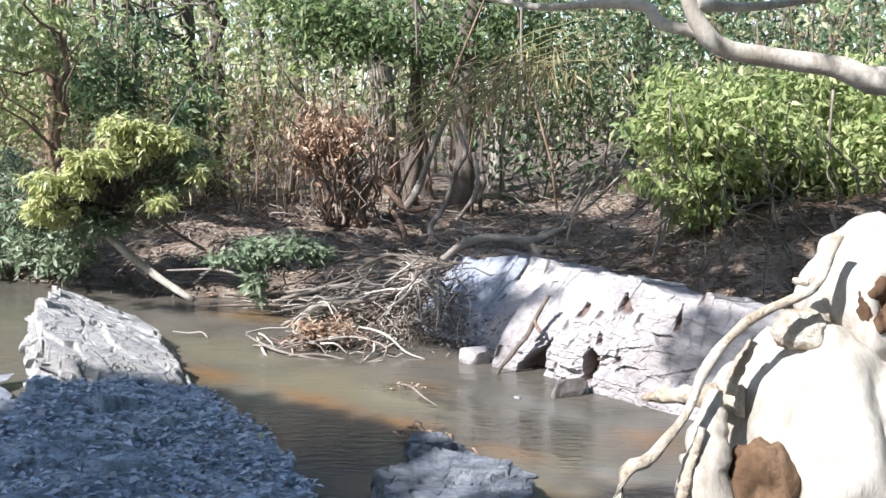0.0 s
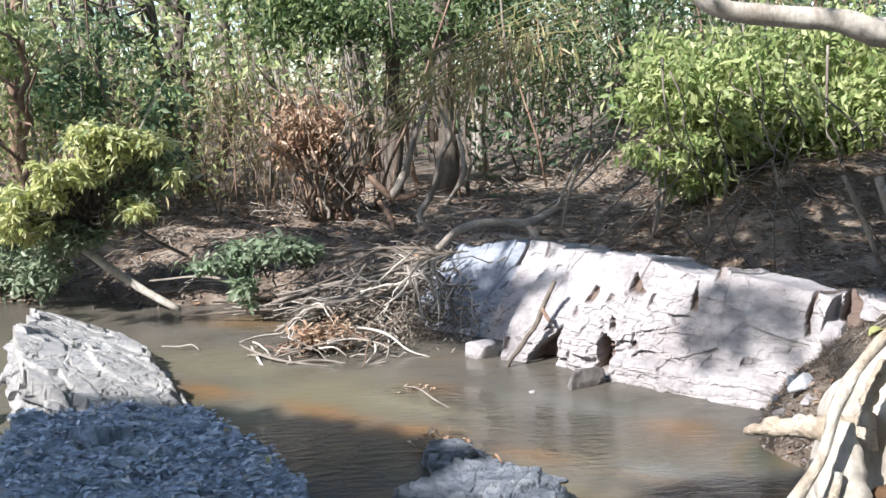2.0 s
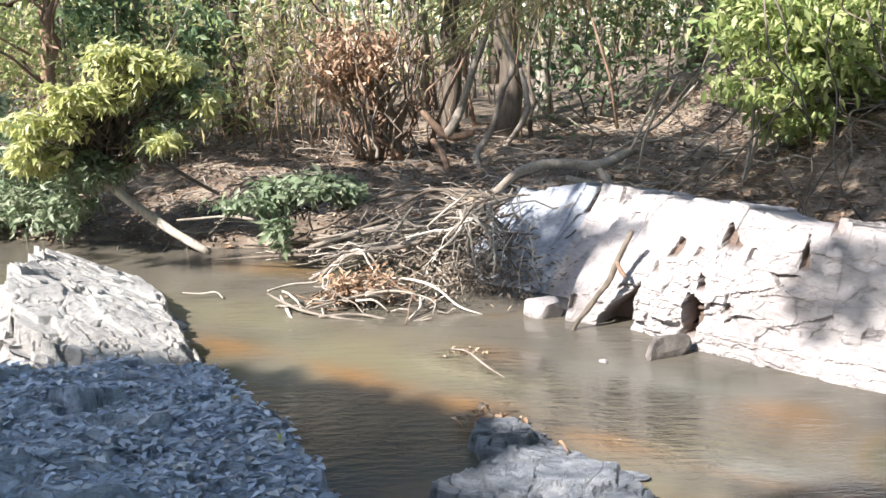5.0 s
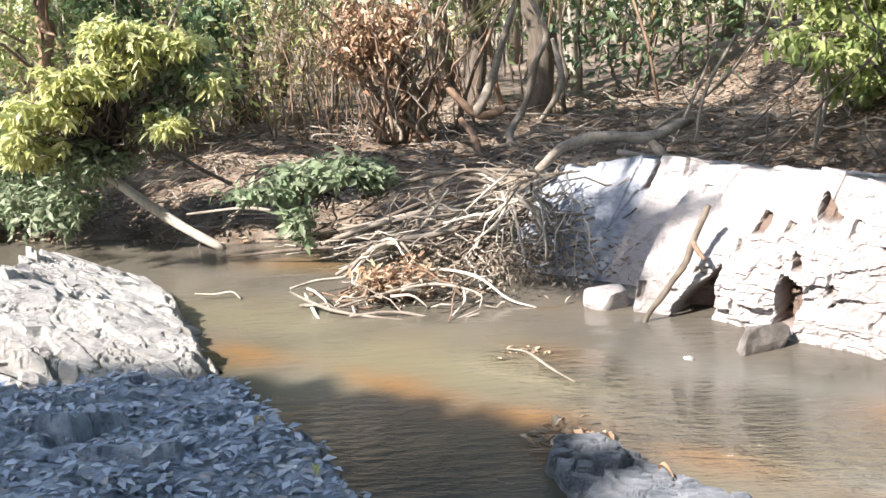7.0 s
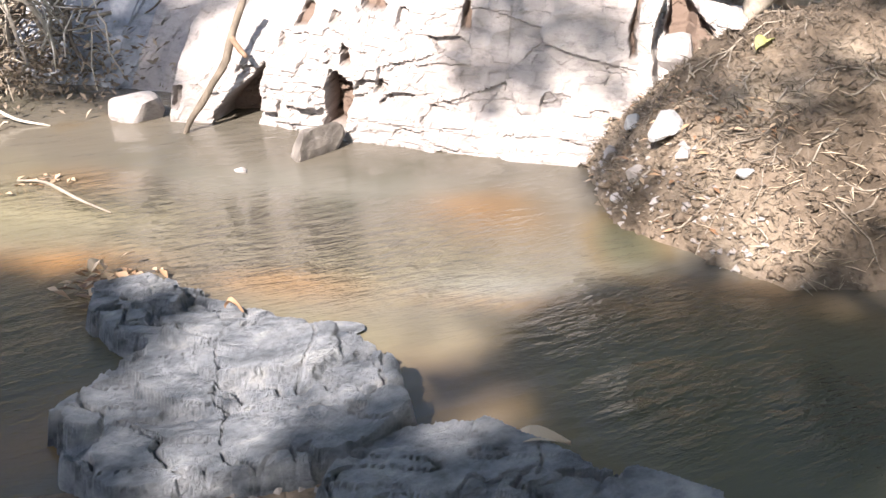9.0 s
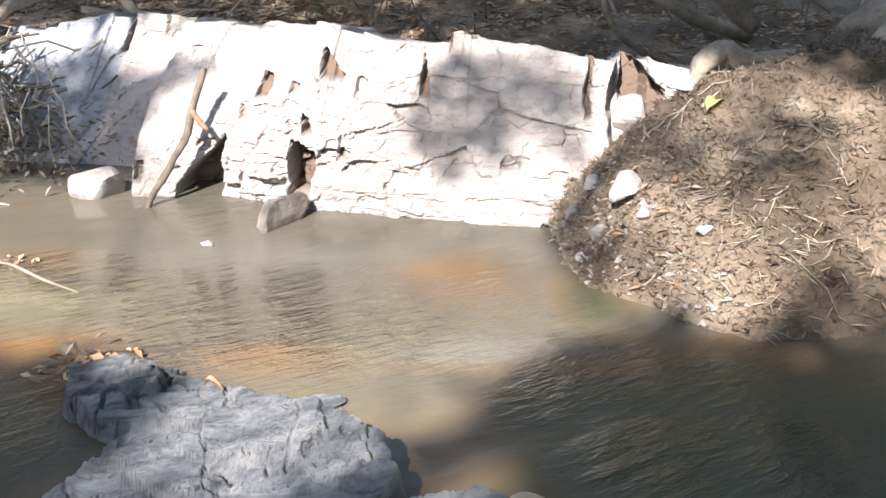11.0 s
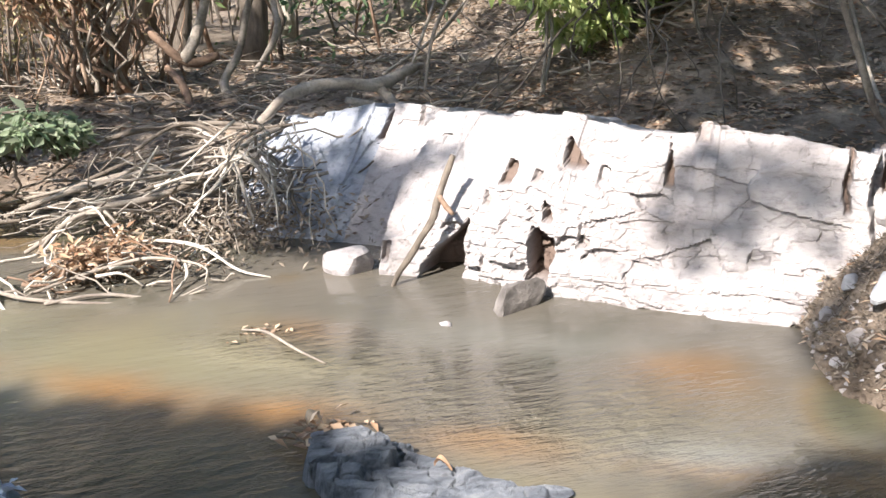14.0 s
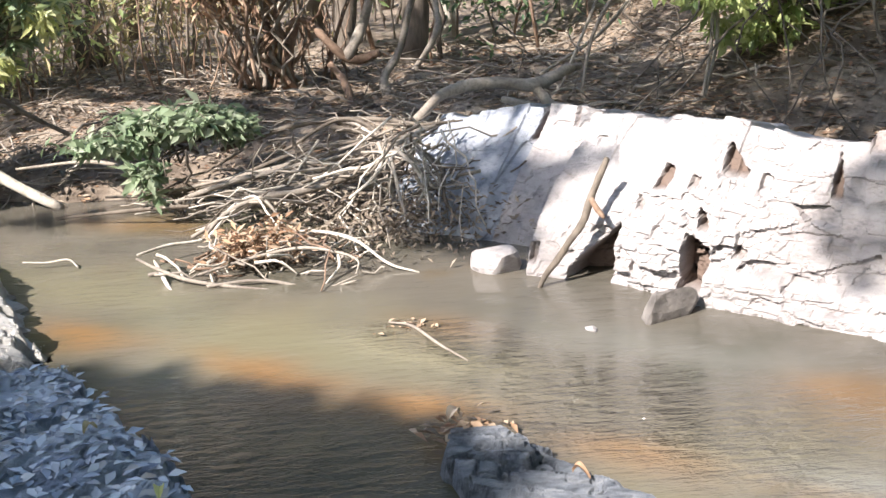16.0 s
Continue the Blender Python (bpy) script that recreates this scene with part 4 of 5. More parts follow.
shrub("grey_shrub", (-2.83, 9.20, 0.62), [((-2.95, 9.00, 0.76), (0.32, 0.25, 0.18), 420), ((-2.37, 9.20, 1.15), (0.35, 0.25, 0.16), 420), ((-2.75, 9.20, 1.52), (0.3, 0.25, 0.14), 300), ((-3.76, 9.30, 0.86), (0.3, 0.25, 0.2), 360), ((-2.15, 9.00, 1.34), (0.22, 0.2, 0.2), 420), ((-2.31, 8.95, 0.96), (0.2, 0.2, 0.16), 300), ((-2.79, 8.85, 0.72), (0.2, 0.2, 0.14), 260)], GREY_GREEN, BARK, "grey-green leafy shrub behind the lime shrub", leaf=0.10, width=0.35, seed=17)
limb("dead_twig", [(-2.22, 8.90, 1.57), (-2.10, 8.90, 1.77), (-1.96, 8.90, 1.98)], [0.008, 0.004], PALE_WOOD, "bare pale twig sticking up from the shrub", "twig", 10, 5)
limb("bare_limb", [(-2.48, 9.10, 0.67), (-2.63, 9.00, 0.94), (-2.71, 8.95, 1.19)], [0.03, 0.022, 0.015], BARK, "dark bare limb in the lime shrub", "branch", 12, 7)
limb("bare_limb", [(-2.00, 9.20, 0.43), (-2.30, 9.30, 0.58), (-2.62, 9.40, 0.79)], [0.014, 0.016, 0.014], BARK, "bare limb lying on the bank", "branch", 12, 7)
shrub("green_shrub", (-1.17, 8.90, 0.40), [((-1.51, 8.50, 0.49), (0.32, 0.2, 0.09), 520), ((-1.16, 8.60, 0.57), (0.33, 0.25, 0.1), 620), ((-1.32, 8.35, 0.26), (0.12, 0.12, 0.11), 170),
      ((-0.90, 8.70, 0.50), (0.15, 0.2, 0.1), 220)], GREY_GREEN, BARK, "low green leafy shrub spreading over the water's edge", leaf=0.10, width=0.42, seed=12, droop=0.2)
shrub("hanging_shrub", (4.6, 10.6, 0.6), [((2.38, 9.40, 1.64), (0.5, 0.5, 0.4), 1500), ((2.96, 9.20, 1.50), (0.6, 0.5, 0.45), 2200), ((3.62, 9.40, 1.30), (0.6, 0.5, 0.4), 1800), ((2.43, 9.20, 1.0), (0.2, 0.3, 0.25), 220),
      ((4.22, 9.60, 1.41), (0.6, 0.6, 0.6), 1900), ((3.00, 9.80, 1.97), (0.9, 0.6, 0.35), 1900), ((4.17, 10.00, 2.05), (0.9, 0.6, 0.4), 1500), ((2.63, 9.20, 0.98), (0.25, 0.25, 0.22), 200), ((3.37, 9.40, 1.2), (0.5, 0.3, 0.2), 260), ((2.3, 9.0, 1.2), (0.4, 0.25, 0.22), 420)], LIGHT_GREEN, BARK, "dense bright green shrub hanging over the far bank", leaf=0.115, width=0.4, seed=13, stems=4, droop=0.6)
shrub("bank_shrub", (-4.2, 10.3, 0.2), [((-5.21, 9.90, 0.56), (0.6, 0.4, 0.4), 1500), ((-4.46, 9.70, 0.40), (0.5, 0.3, 0.35), 1300), ((-3.72, 9.50, 0.51), (0.35, 0.3, 0.45), 1000), ((-4.04, 9.80, 0.97), (0.3, 0.3, 0.3), 600), ((-3.38, 9.30, 0.32), (0.22, 0.25, 0.25), 400), ((-3.24, 9.20, 0.49), (0.3, 0.25, 0.22), 520), ((-2.85, 9.30, 0.75), (0.2, 0.2, 0.2), 300)],
      GREY_GREEN, BARK, "grey-green shrub crowding the shaded creek bank", leaf=0.10, width=0.38, seed=14)
shrub("bank_shrub", (-6.2, 10.6, 0.3), [((-6.66, 10.40, 0.73), (0.8, 0.5, 0.6), 1500), ((-5.96, 10.80, 1.02), (0.8, 0.5, 0.3), 1200)], DEEP_GREEN, BARK, "dark green shrub crowding the shaded creek bank", leaf=0.10, width=0.38, seed=15)

# dead multi-stemmed bush with red-brown leaves
dead = thing("dead_bush", (-0.74, 10.90, 0.43), "dead red-brown bush with many stems on the bank", "bush")
b = Build()
tube(b, curve([(-0.74, 10.90, 0.36), (-0.73, 10.90, 0.65), (-0.68, 10.90, 0.85), (-0.59, 10.90, 1.00)], 16), [0.1, 0.075, 0.06, 0.035], 10, 0.4, 33)
part("trunk", b, RED_BARK, dead, "charred short trunk")
for i in range(34):
    g = np.random.default_rng(1200 + i)
    top = np.array((-0.87, 10.90, 1.74)) + g.normal(0, 1, 3) * [0.45, 0.35, 0.3]
    b = Build()
    base = np.array((-0.83, 10.90, 0.51)) + g.normal(0, 1, 3) * [0.2, 0.15, 0.02]
    tube(b, bend(base, top, 9, 0.06, 0, i), [g.uniform(0.012, 0.028), 0.006], 6)
    part("stem", b, RED_BARK if i % 2 else GREY_WOOD, dead)
b = Build()
leaves(b, clump(1300, (-1.01, 10.70, 1.43), (0.55, 0.4, 0.42), 44, 0.1), 0.10, 0.35, 0.6, 45)
part("dead_leaves", b, DRY, dead)

# twisted woody vines
vine = thing("twisted_vine", (0.10, 10.60, 0.47), "thick pale twisted woody vine looping beside tree trunks", "vine")
VINES = [
    ([(0.16, 10.30, 0.29), (0.08, 10.50, 0.52), (0.22, 10.60, 0.75), (0.33, 10.60, 1.11), (0.43, 10.60, 1.32), (0.38, 10.60, 1.50), (0.30, 10.60, 1.69), (0.29, 10.60, 1.93)], [0.04, 0.035, 0.027, 0.027, 0.032, 0.026, 0.018, 0.012]),
    ([(-0.20, 10.70, 0.70), (-0.05, 10.70, 0.98), (0.06, 10.70, 1.31), (0.21, 10.70, 1.67), (0.30, 10.70, 1.91)], [0.05, 0.04, 0.035, 0.025, 0.018]),
    ([(-0.50, 10.80, 1.03), (-0.36, 10.70, 0.86), (-0.17, 10.70, 0.69), (0.06, 10.60, 0.74)], [0.03, 0.035, 0.04, 0.03]),
    ([(-0.68, 10.80, 0.95), (-0.56, 10.80, 1.03), (-0.47, 10.80, 0.94)], [0.03, 0.03]),
    ([(0.28, 11.20, 0.42), (0.56, 11.20, 0.82), (0.58, 11.30, 1.05), (0.53, 11.40, 1.29)], [0.025, 0.03, 0.03, 0.02]),
    ([(-0.17, 10.20, 0.29), (-0.23, 10.50, 0.53), (-0.34, 10.70, 0.66)], [0.03, 0.03, 0.03]),
]
for i, (pts, rad) in enumerate(VINES):
    b = Build()
    tube(b, curve(pts, 28), rad, 9, 0.35, 80 + i)
    part("stem", b, GREY_WOOD if i in (0, 1, 4) else RED_BARK, vine)
for i, pts in enumerate([[(0.89, 9.30, 3.16), (0.89, 9.30, 2.47), (0.94, 9.30, 1.96), (0.98, 9.30, 1.63)], [(-0.14, 10.50, 3.22), (-0.10, 10.50, 2.31)], [(3.63, 9.00, 2.02), (3.64, 9.00, 1.32), (3.73, 9.00, 1.12), (3.93, 9.00, 0.61)],
                         [(2.19, 9.00, 1.23), (2.18, 9.00, 0.79), (2.10, 8.90, 0.47)], [(3.85, 8.20, 1.14), (3.91, 8.00, 0.62), (3.78, 7.60, 0.36), (3.75, 7.20, 0.22)],
                         [(4.53, 8.60, 1.10), (4.57, 8.40, 0.65), (4.64, 8.20, 0.39), (4.85, 8.00, 0.24)], [(3.52, 9.50, 0.99), (3.62, 9.40, 0.61), (3.78, 9.20, 0.27)], [(2.27, 9.20, 1.17), (2.26, 9.10, 0.84), (2.11, 8.90, 0.45)],
                         [(1.62, 9.60, 1.20), (1.38, 9.40, 0.77), (1.24, 9.20, 0.57)], [(1.92, 9.80, 1.15), (1.59, 9.60, 0.86), (1.13, 9.40, 0.63)], [(1.66, 9.20, 1.26), (1.43, 9.10, 0.90), (1.33, 9.00, 0.55)], [(3.02, 8.60, 1.10), (3.12, 8.60, 0.77), (3.32, 8.60, 0.53), (3.44, 8.60, 0.36)]]):
    limb("hanging_vine", pts, [0.012, 0.013, 0.012, 0.009], GREY_WOOD, "thin bare vine hanging down to the bank", "vine", 18, 6, 0.2, i, "hanging vines")

# ---- trees ----
def tree(base, top, radius, mat, label, crown=(), leaf=0.13, leaf_mat=None, seed=0, limbs=6, wob=0.035):
    base = np.asarray(base, float)
    base[2] = ground_at(base[0], base[1]) - 0.05
    t = thing("tree", base, label, "tree", "creekside trees")
    b = Build()
    trunk_line = bend(base, top, 16, wob, 0, seed)
    flare = np.interp(np.linspace(0, 1, 16), [0, 0.06, 1], [1.5, 1.0, 0.5]) * radius
    trunk_line[1:-1] += np.random.default_rng(seed + 5).normal(0, wob, (14, 3)) * 0.3
    tube(b, trunk_line, flare, 10, 0.2, seed)
    part("trunk", b, mat, t)
    g = np.random.default_rng(seed + 77)
    for i in range(limbs):
        k = g.integers(5, 15)
        a = g.uniform(0, 6.28)
        e = trunk_line[k] + np.array([math.cos(a), math.sin(a), g.uniform(0.3, 1.2)]) * g.uniform(0.6, 1.5)
        b = Build()
        tube(b, bend(trunk_line[k], e, 8, 0.08, 0, seed + i), [radius * 0.35, 0.008], 6)
        part("limb", b, mat, t)
    for i, (c, s, n) in enumerate(crown):
        b = Build()
        leaves(b, clump(n, c, s, seed + i, 0.1), leaf, 0.4, 0.5, seed + i)
        part("crown", b, leaf_mat or GREEN, t)
    return t


tree((0.39, 12.00, 0.82), (0.54, 12.00, 4.71), 0.13, BARK, "straight brown tree trunk on the shaded far bank", [((0.78, 12.20, 2.69), (1.0, 0.8, 0.5), 900), ((-0.48, 12.00, 2.65), (1.1, 0.7, 0.5), 1300)], seed=101)
tree((-0.24, 12.40, 0.79), (-0.17, 12.60, 4.96), 0.10, BARK, "slim brown tree trunk on the shaded far bank", [((-1.16, 12.40, 2.86), (0.9, 0.8, 0.5), 1200)], seed=102)
tree((0.93, 14.50, 0.83), (1.07, 14.50, 5.38), 0.10, PALE_WOOD, "pale straight tree trunk deep in the wood", seed=103)
tree((-4.71, 12.00, 1.10), (-4.20, 12.00, 5.20), 0.085, RED_BARK, "red-brown tree trunk by the creek bank", [((-4.50, 12.00, 2.49), (0.7, 0.6, 0.6), 420)], leaf_mat=HAZE_GREEN, seed=104)
tree((-5.44, 12.00, 1.10), (-6.01, 12.30, 5.47), 0.11, GREY_WOOD, "leaning grey tree trunk by the creek bank", [((-6.34, 12.60, 3.14), (0.9, 0.6, 0.5), 400)], leaf_mat=LIGHT_GREEN, seed=105)
tree((-5.44, 12.50, 1.03), (-6.12, 13.00, 4.30), 0.07, BARK, "leaning slender tree by the creek bank", seed=106)
tree((-2.95, 13.20, 0.76), (-3.44, 13.00, 4.74), 0.085, BARK, "leaning brown tree in the undergrowth", seed=107)
tree((-3.06, 14.00, 0.93), (-3.10, 14.00, 5.66), 0.11, BARK, "brown tree trunk in the undergrowth", seed=108)
tree((-3.98, 12.50, 1.09), (-3.49, 12.50, 3.98), 0.05, BARK, "small dark-leaved tree on the bank", [((-3.86, 12.00, 1.92), (0.7, 0.6, 0.5), 800), ((-2.91, 12.00, 1.73), (0.6, 0.5, 0.4), 420), ((-3.48, 12.30, 2.57), (0.8, 0.6, 0.5), 300)], leaf_mat=DEEP_GREEN, seed=109)
tree((-4.07, 10.80, 1.03), (-3.89, 10.80, 2.48), 0.05, RED_BARK, "thin red-brown sapling by the creek", [((-4.31, 11.00, 2.49), (0.8, 0.6, 0.5), 420)], leaf_mat=LIGHT_GREEN, seed=110)

# pale leaning canes
canes = thing("leaning_canes", (-0.03, 9.40, 1.58), "pale bamboo canes leaning across the far bank", "cane")
for i in range(12):
    g = np.random.default_rng(1500 + i)
    a0 = np.array((-0.28, 9.20, 1.55)) + g.normal(0, 1, 3) * [0.15, 0.3, 0.12]
    a1 = np.array((1.38, 9.20, 2.32)) + g.normal(0, 1, 3) * [0.3, 0.3, 0.18]
    b = Build()
    tube(b, bend(a0, a1, 10, 0.02, -0.15, i), [0.008, 0.004], 5)
    part("cane", b, TAN_GRASS, canes)
b = Build()
gc = np.random.default_rng(8)
kk = gc.uniform(0.3, 1, (380, 1))
leaves(b, np.array((-0.28, 9.20, 1.55)) * (1 - kk) + np.array((1.38, 9.20, 2.32)) * kk + gc.normal(0, 1, (380, 3)) * [0.25, 0.25, 0.14], 0.2, 0.1, 1.1, 8)
part("cane_leaves", b, TAN_GRASS, canes)

# thin saplings and undergrowth of the wood
b = Build()
for i in range(460):
    g = np.random.default_rng(2000 + i)
    x, y = g.uniform(-13, 9), g.uniform(11.2, 26)
    near = Build() if y < 13.6 and -7 < x < 6 else None
    z = ground_at(x, y)
    lean = g.normal(0, 0.35, 2)
    hgt = g.uniform(1.2, 5)
    tube(near or b, bend((x, y, z - 0.05), (x + lean[0] * hgt * 0.5, y + lean[1] * hgt * 0.4, z + hgt), 8, 0.05, 0, i), [g.uniform(0.008, 0.03) * (1 + (y - 11) * 0.05), 0.006], 5)
    if near:
        tagged(near.ob("sapling", (BARK, GREY_WOOD, RED_BARK)[i % 3]), "thin bare sapling standing on the far bank", "sapling", "bare saplings")
tagged(b.ob("saplings", GREY_WOOD), "many thin bare saplings standing in the wood", "saplings", kind="stuff")
b = Build()
for i in range(110):
    g = np.random.default_rng(2600 + i)
    x, y = g.uniform(-20, 16), g.uniform(15, 38)
    z = ground_at(x, y)
    tube(b, bend((x, y, z - 0.1), (x + g.normal(0, 0.5), y, z + 8), 7, 0.12, 0, i), [g.uniform(0.06, 0.16), 0.04], 7)
tagged(b.ob("far_trunks", BARK), "tree trunks deep in the wood", "trees", kind="stuff")


def scatter(name, n, xr, yr, zr, mat, leaf, width, label, seed, clump_size=0.5, category="undergrowth", per=30):
    g = np.random.default_rng(seed)
    m = max(2, n // per)
    hx, hy = g.uniform(*xr, m), g.uniform(*yr, m)
    hub = np.stack([hx, hy, height(hx, hy) + g.uniform(*zr, m)], 1)
    c = hub[g.integers(0, m, n)] + g.normal(0, 1, (n, 3)) * clump_size * np.array([1, 1, 0.7])
    c[:, 2] = np.maximum(c[:, 2], height(c[:, 0], c[:, 1]) + 0.02)
    b = Build()
    leaves(b, c, leaf, width, 0.4, seed)
    return tagged(b.ob(name, mat), label, category, kind="stuff")


b = Build()
for i in range(70):
    g = np.random.default_rng(2900 + i)
    x, y = g.uniform(-3.6, -0.2), g.uniform(11.0, 13.2)
    z = ground_at(x, y)
    tube(b, bend((x, y, z - 0.03), (x + g.normal(0, 0.18), y, z + g.uniform(0.5, 1.7)), 7, 0.03, 0, i), [g.uniform(0.005, 0.012), 0.003], 5)
tagged(b.ob("dry_stems", RED_BARK), "thin dry upright stems behind the dead bush", "stems", kind="stuff")


scatter("undergrowth", 5500, (-9, -1.8), (11.3, 16), (0.1, 1.3), TAN_GRASS, 0.14, 0.22, "dry tan grass and dead leaves under the trees", 1, 0.28)
scatter("undergrowth", 4500, (-9, -0.8), (13.5, 20), (0.1, 1.6), TAN_GRASS, 0.17, 0.25, "dry tan undergrowth deeper in the wood", 2, 0.35)
scatter("undergrowth", 8000, (-0.4, 4), (12.4, 15), (0.7, 3.8), GREEN, 0.13, 0.3, "dense green understorey behind the dead bush", 9, 0.4)
scatter("undergrowth", 9000, (-9, 8), (12.5, 19), (1.2, 4.2), HAZE_GREEN, 0.15, 0.4, "green understorey leaves among the trunks", 3, 0.4)
scatter("undergrowth", 6500, (0.5, 8), (11.2, 15), (0.3, 3.0), DEEP_GREEN, 0.13, 0.4, "dark green understorey on the shaded bank", 4, 0.4)
scatter("undergrowth", 3200, (-6.5, -2.2), (10.6, 12.4), (0.3, 1.7), LIGHT_GREEN, 0.09, 0.4, "sunlit pale green saplings behind the lime shrub", 10, 0.25)
scatter("undergrowth", 4500, (-9, -1), (11.5, 15), (1.0, 3.2), LIGHT_GREEN, 0.13, 0.4, "green understorey leaves by the creek", 5, 0.35)
scatter("far_wood", 11000, (-22, 18), (20, 34), (0.2, 7.5), HAZE_GREEN, 0.3, 0.5, "green leaves of the far wood", 6, 0.9, "wood")
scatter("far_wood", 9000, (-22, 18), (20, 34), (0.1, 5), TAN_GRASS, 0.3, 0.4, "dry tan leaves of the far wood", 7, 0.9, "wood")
scatter("far_wood", 10000, (-45, 40), (36, 60), (0.2, 14), HAZE_GREEN, 0.7, 0.6, "green leaves of the far wood", 8, 1.8, "wood")

# dead leaves on the ground
def litter(name, n, xr, yr, mat, leaf, label, seed, keep=lambda x, y: x == x):
    g = np.random.default_rng(seed)
    x, y = g.uniform(*xr, n), g.uniform(*yr, n)
    z = height(x, y)
    ok = (z > -0.005) & keep(x, y)
    x, y, z = x[ok], y[ok], z[ok]
    b = Build()
    leaves(b, np.stack([x, y, z + 0.012], 1), leaf, 0.32, 0.0, seed, 0.8)
    return tagged(b.ob(name, mat), label, "leaf litter", kind="stuff")


litter("leaf_litter", 7000, (-6.5, 5), (8.4, 13.5), DRY, 0.08, "brown dead leaves covering the far bank", 21)
litter("leaf_litter", 24000, (-6.5, 5), (7.7, 13.5), MOULD, 0.075, "dark mouldering leaves covering the far bank", 27)
litter("leaf_litter", 250, (1.7, 3.6), (4.3, 6.2), STRAW, 0.022, "dry bark bits on the earth mound", 22)
litter("leaf_litter", 2500, (-5.5, -1.9), (4.2, 8.2), DRY, 0.05, "dead leaves on the near bank beside the pool", 24)
gm = np.random.default_rng(25)
fx, fy = gm.uniform(1.75, 3.5, 16000), gm.uniform(4.4, 6.1, 16000)
fz = height(fx, fy)
b = Build()
leaves(b, np.stack([fx, fy, fz - 0.004], 1)[fz > 0.04], 0.045, 0.09, -0.5, 25, 0.25)
tagged(b.ob("root_fibres", BARK), "matted grey root fibres on the earth mound", "fibres", kind="stuff")
b = Build()
for i in range(440):
    x, y = (gm.uniform(1.72, 1.98), gm.uniform(4.5, 5.9)) if i < 180 or i > 360 else (gm.uniform(-4.2, -2.2), gm.uniform(5.2, 7.2)) if i < 260 else (gm.uniform(0.0, 0.6), gm.uniform(4.2, 4.6))
    z = ground_at(x, y)
    if -0.01 < z < 0.5:
        rr = gm.uniform(0.005, 0.016)
        d = gm.normal(0, 1, (6, 3)) * 0.25 + np.array([[1, 0, 0], [0, 1, 0], [-1, 0, 0], [0, -1, 0], [0, 0, 0.7], [0, 0, -0.7]])
        b.add(np.array([x, y, z + rr * 0.3]) + d * rr, [(0, 1, 4), (1, 2, 4), (2, 3, 4), (3, 0, 4), (1, 0, 5), (2, 1, 5), (3, 2, 5), (0, 3, 5)])
tagged(b.ob("pebbles", PALE_ROCK, smooth=False), "small pale pebbles at the water's edge", "pebbles", kind="stuff")
b = Build()
for i in range(1500):
    k = gm.uniform(0, 1) ** 1.6
    x, y = 1.72 + 1.4 * k, gm.uniform(4.4, 6.05)
    z = ground_at(x, y)
    if z > -0.02:
        rr = gm.uniform(0.006, 0.026) * (1 - 0.5 * k)
        d = gm.normal(0, 1, (6, 3)) * 0.3 + np.array([[1, 0, 0], [0, 1, 0], [-1, 0, 0], [0, -1, 0], [0, 0, 0.7], [0, 0, -0.7]])
        b.add(np.array([x, y, z + rr * 0.1]) + d * rr, [(0, 1, 4), (1, 2, 4), (2, 3, 4), (3, 0, 4), (1, 0, 5), (2, 1, 5), (3, 2, 5), (0, 3, 5)])
tagged(b.ob("earth_clods", SOIL), "crumbling brown earth clods on the mound", "clods", kind="stuff")
litter("leaf_litter", 3000, (1.7, 2.12), (4.5, 6.1), MOULD, 0.02, "dark dead leaves at the mound's foot", 23)
litter("leaf_litter", 260, (1.75, 2.2), (5.0, 6.1), DRY, 0.045, "brown dead leaves on the mound's flank", 28)
for tx, ty, tn, ts in ((2.14, 4.93, 260, 0.10), (2.34, 4.75, 160, 0.08), (2.02, 4.66, 120, 0.06)):
    g = np.random.default_rng(int(tx * 100))
    b = Build()
    px, py = g.normal(tx, ts, tn), g.normal(ty, ts, tn)
    leaves(b, np.stack([px, py, height(px, py) - 0.005], 1), 0.075, 0.06, -0.2, int(tx * 100), 0.4)
    tagged(b.ob("grass_tuft", STRAW), "bleached dry grass tuft flattened on the earth mound", "grass", "dry grass tufts", "stuff")
b = Build()
gm2 = np.random.default_rng(29)
for i in range(70):
    x, y = gm2.uniform(1.8, 2.6), gm2.uniform(4.6, 6.0)
    a, ln = gm2.uniform(0, 6.28), gm2.uniform(0.06, 0.22)
    e = np.array([math.cos(a), math.sin(a)]) * ln / 2
    p = bend((x - e[0], y - e[1], 0), (x + e[0], y + e[1], 0), 6, 0.008, 0, i)
    p[:, 2] = height(p[:, 0], p[:, 1]) + 0.008
    tube(b, p, [gm2.uniform(0.002, 0.005), 0.002], 5)
tagged(b.ob("fallen_twigs", GREY_WOOD), "thin broken roots and twigs on the earth mound", "twigs", kind="stuff")
b = Build()
for i in range(500):
    g = np.random.default_rng(3000 + i)
    x, y = g.uniform(-4.5, 4.5), g.uniform(8.6, 12.8)
    z = ground_at(x, y)
    a, ln = g.uniform(0, 6.28), g.uniform(0.15, 0.9)
    e = np.array([math.cos(a) * ln, math.sin(a) * ln, 0]) / 2
    tube(b, bend(np.array([x, y, z + 0.015]) - e, np.array([x, y, z + 0.03 + g.uniform(0, 0.12)]) + e, 5, 0.03, 0, i), [g.uniform(0.004, 0.014), 0.004], 5)
tagged(b.ob("fallen_twigs", GREY_WOOD), "grey fallen twigs and branches littering the bank", "twigs", kind="stuff")

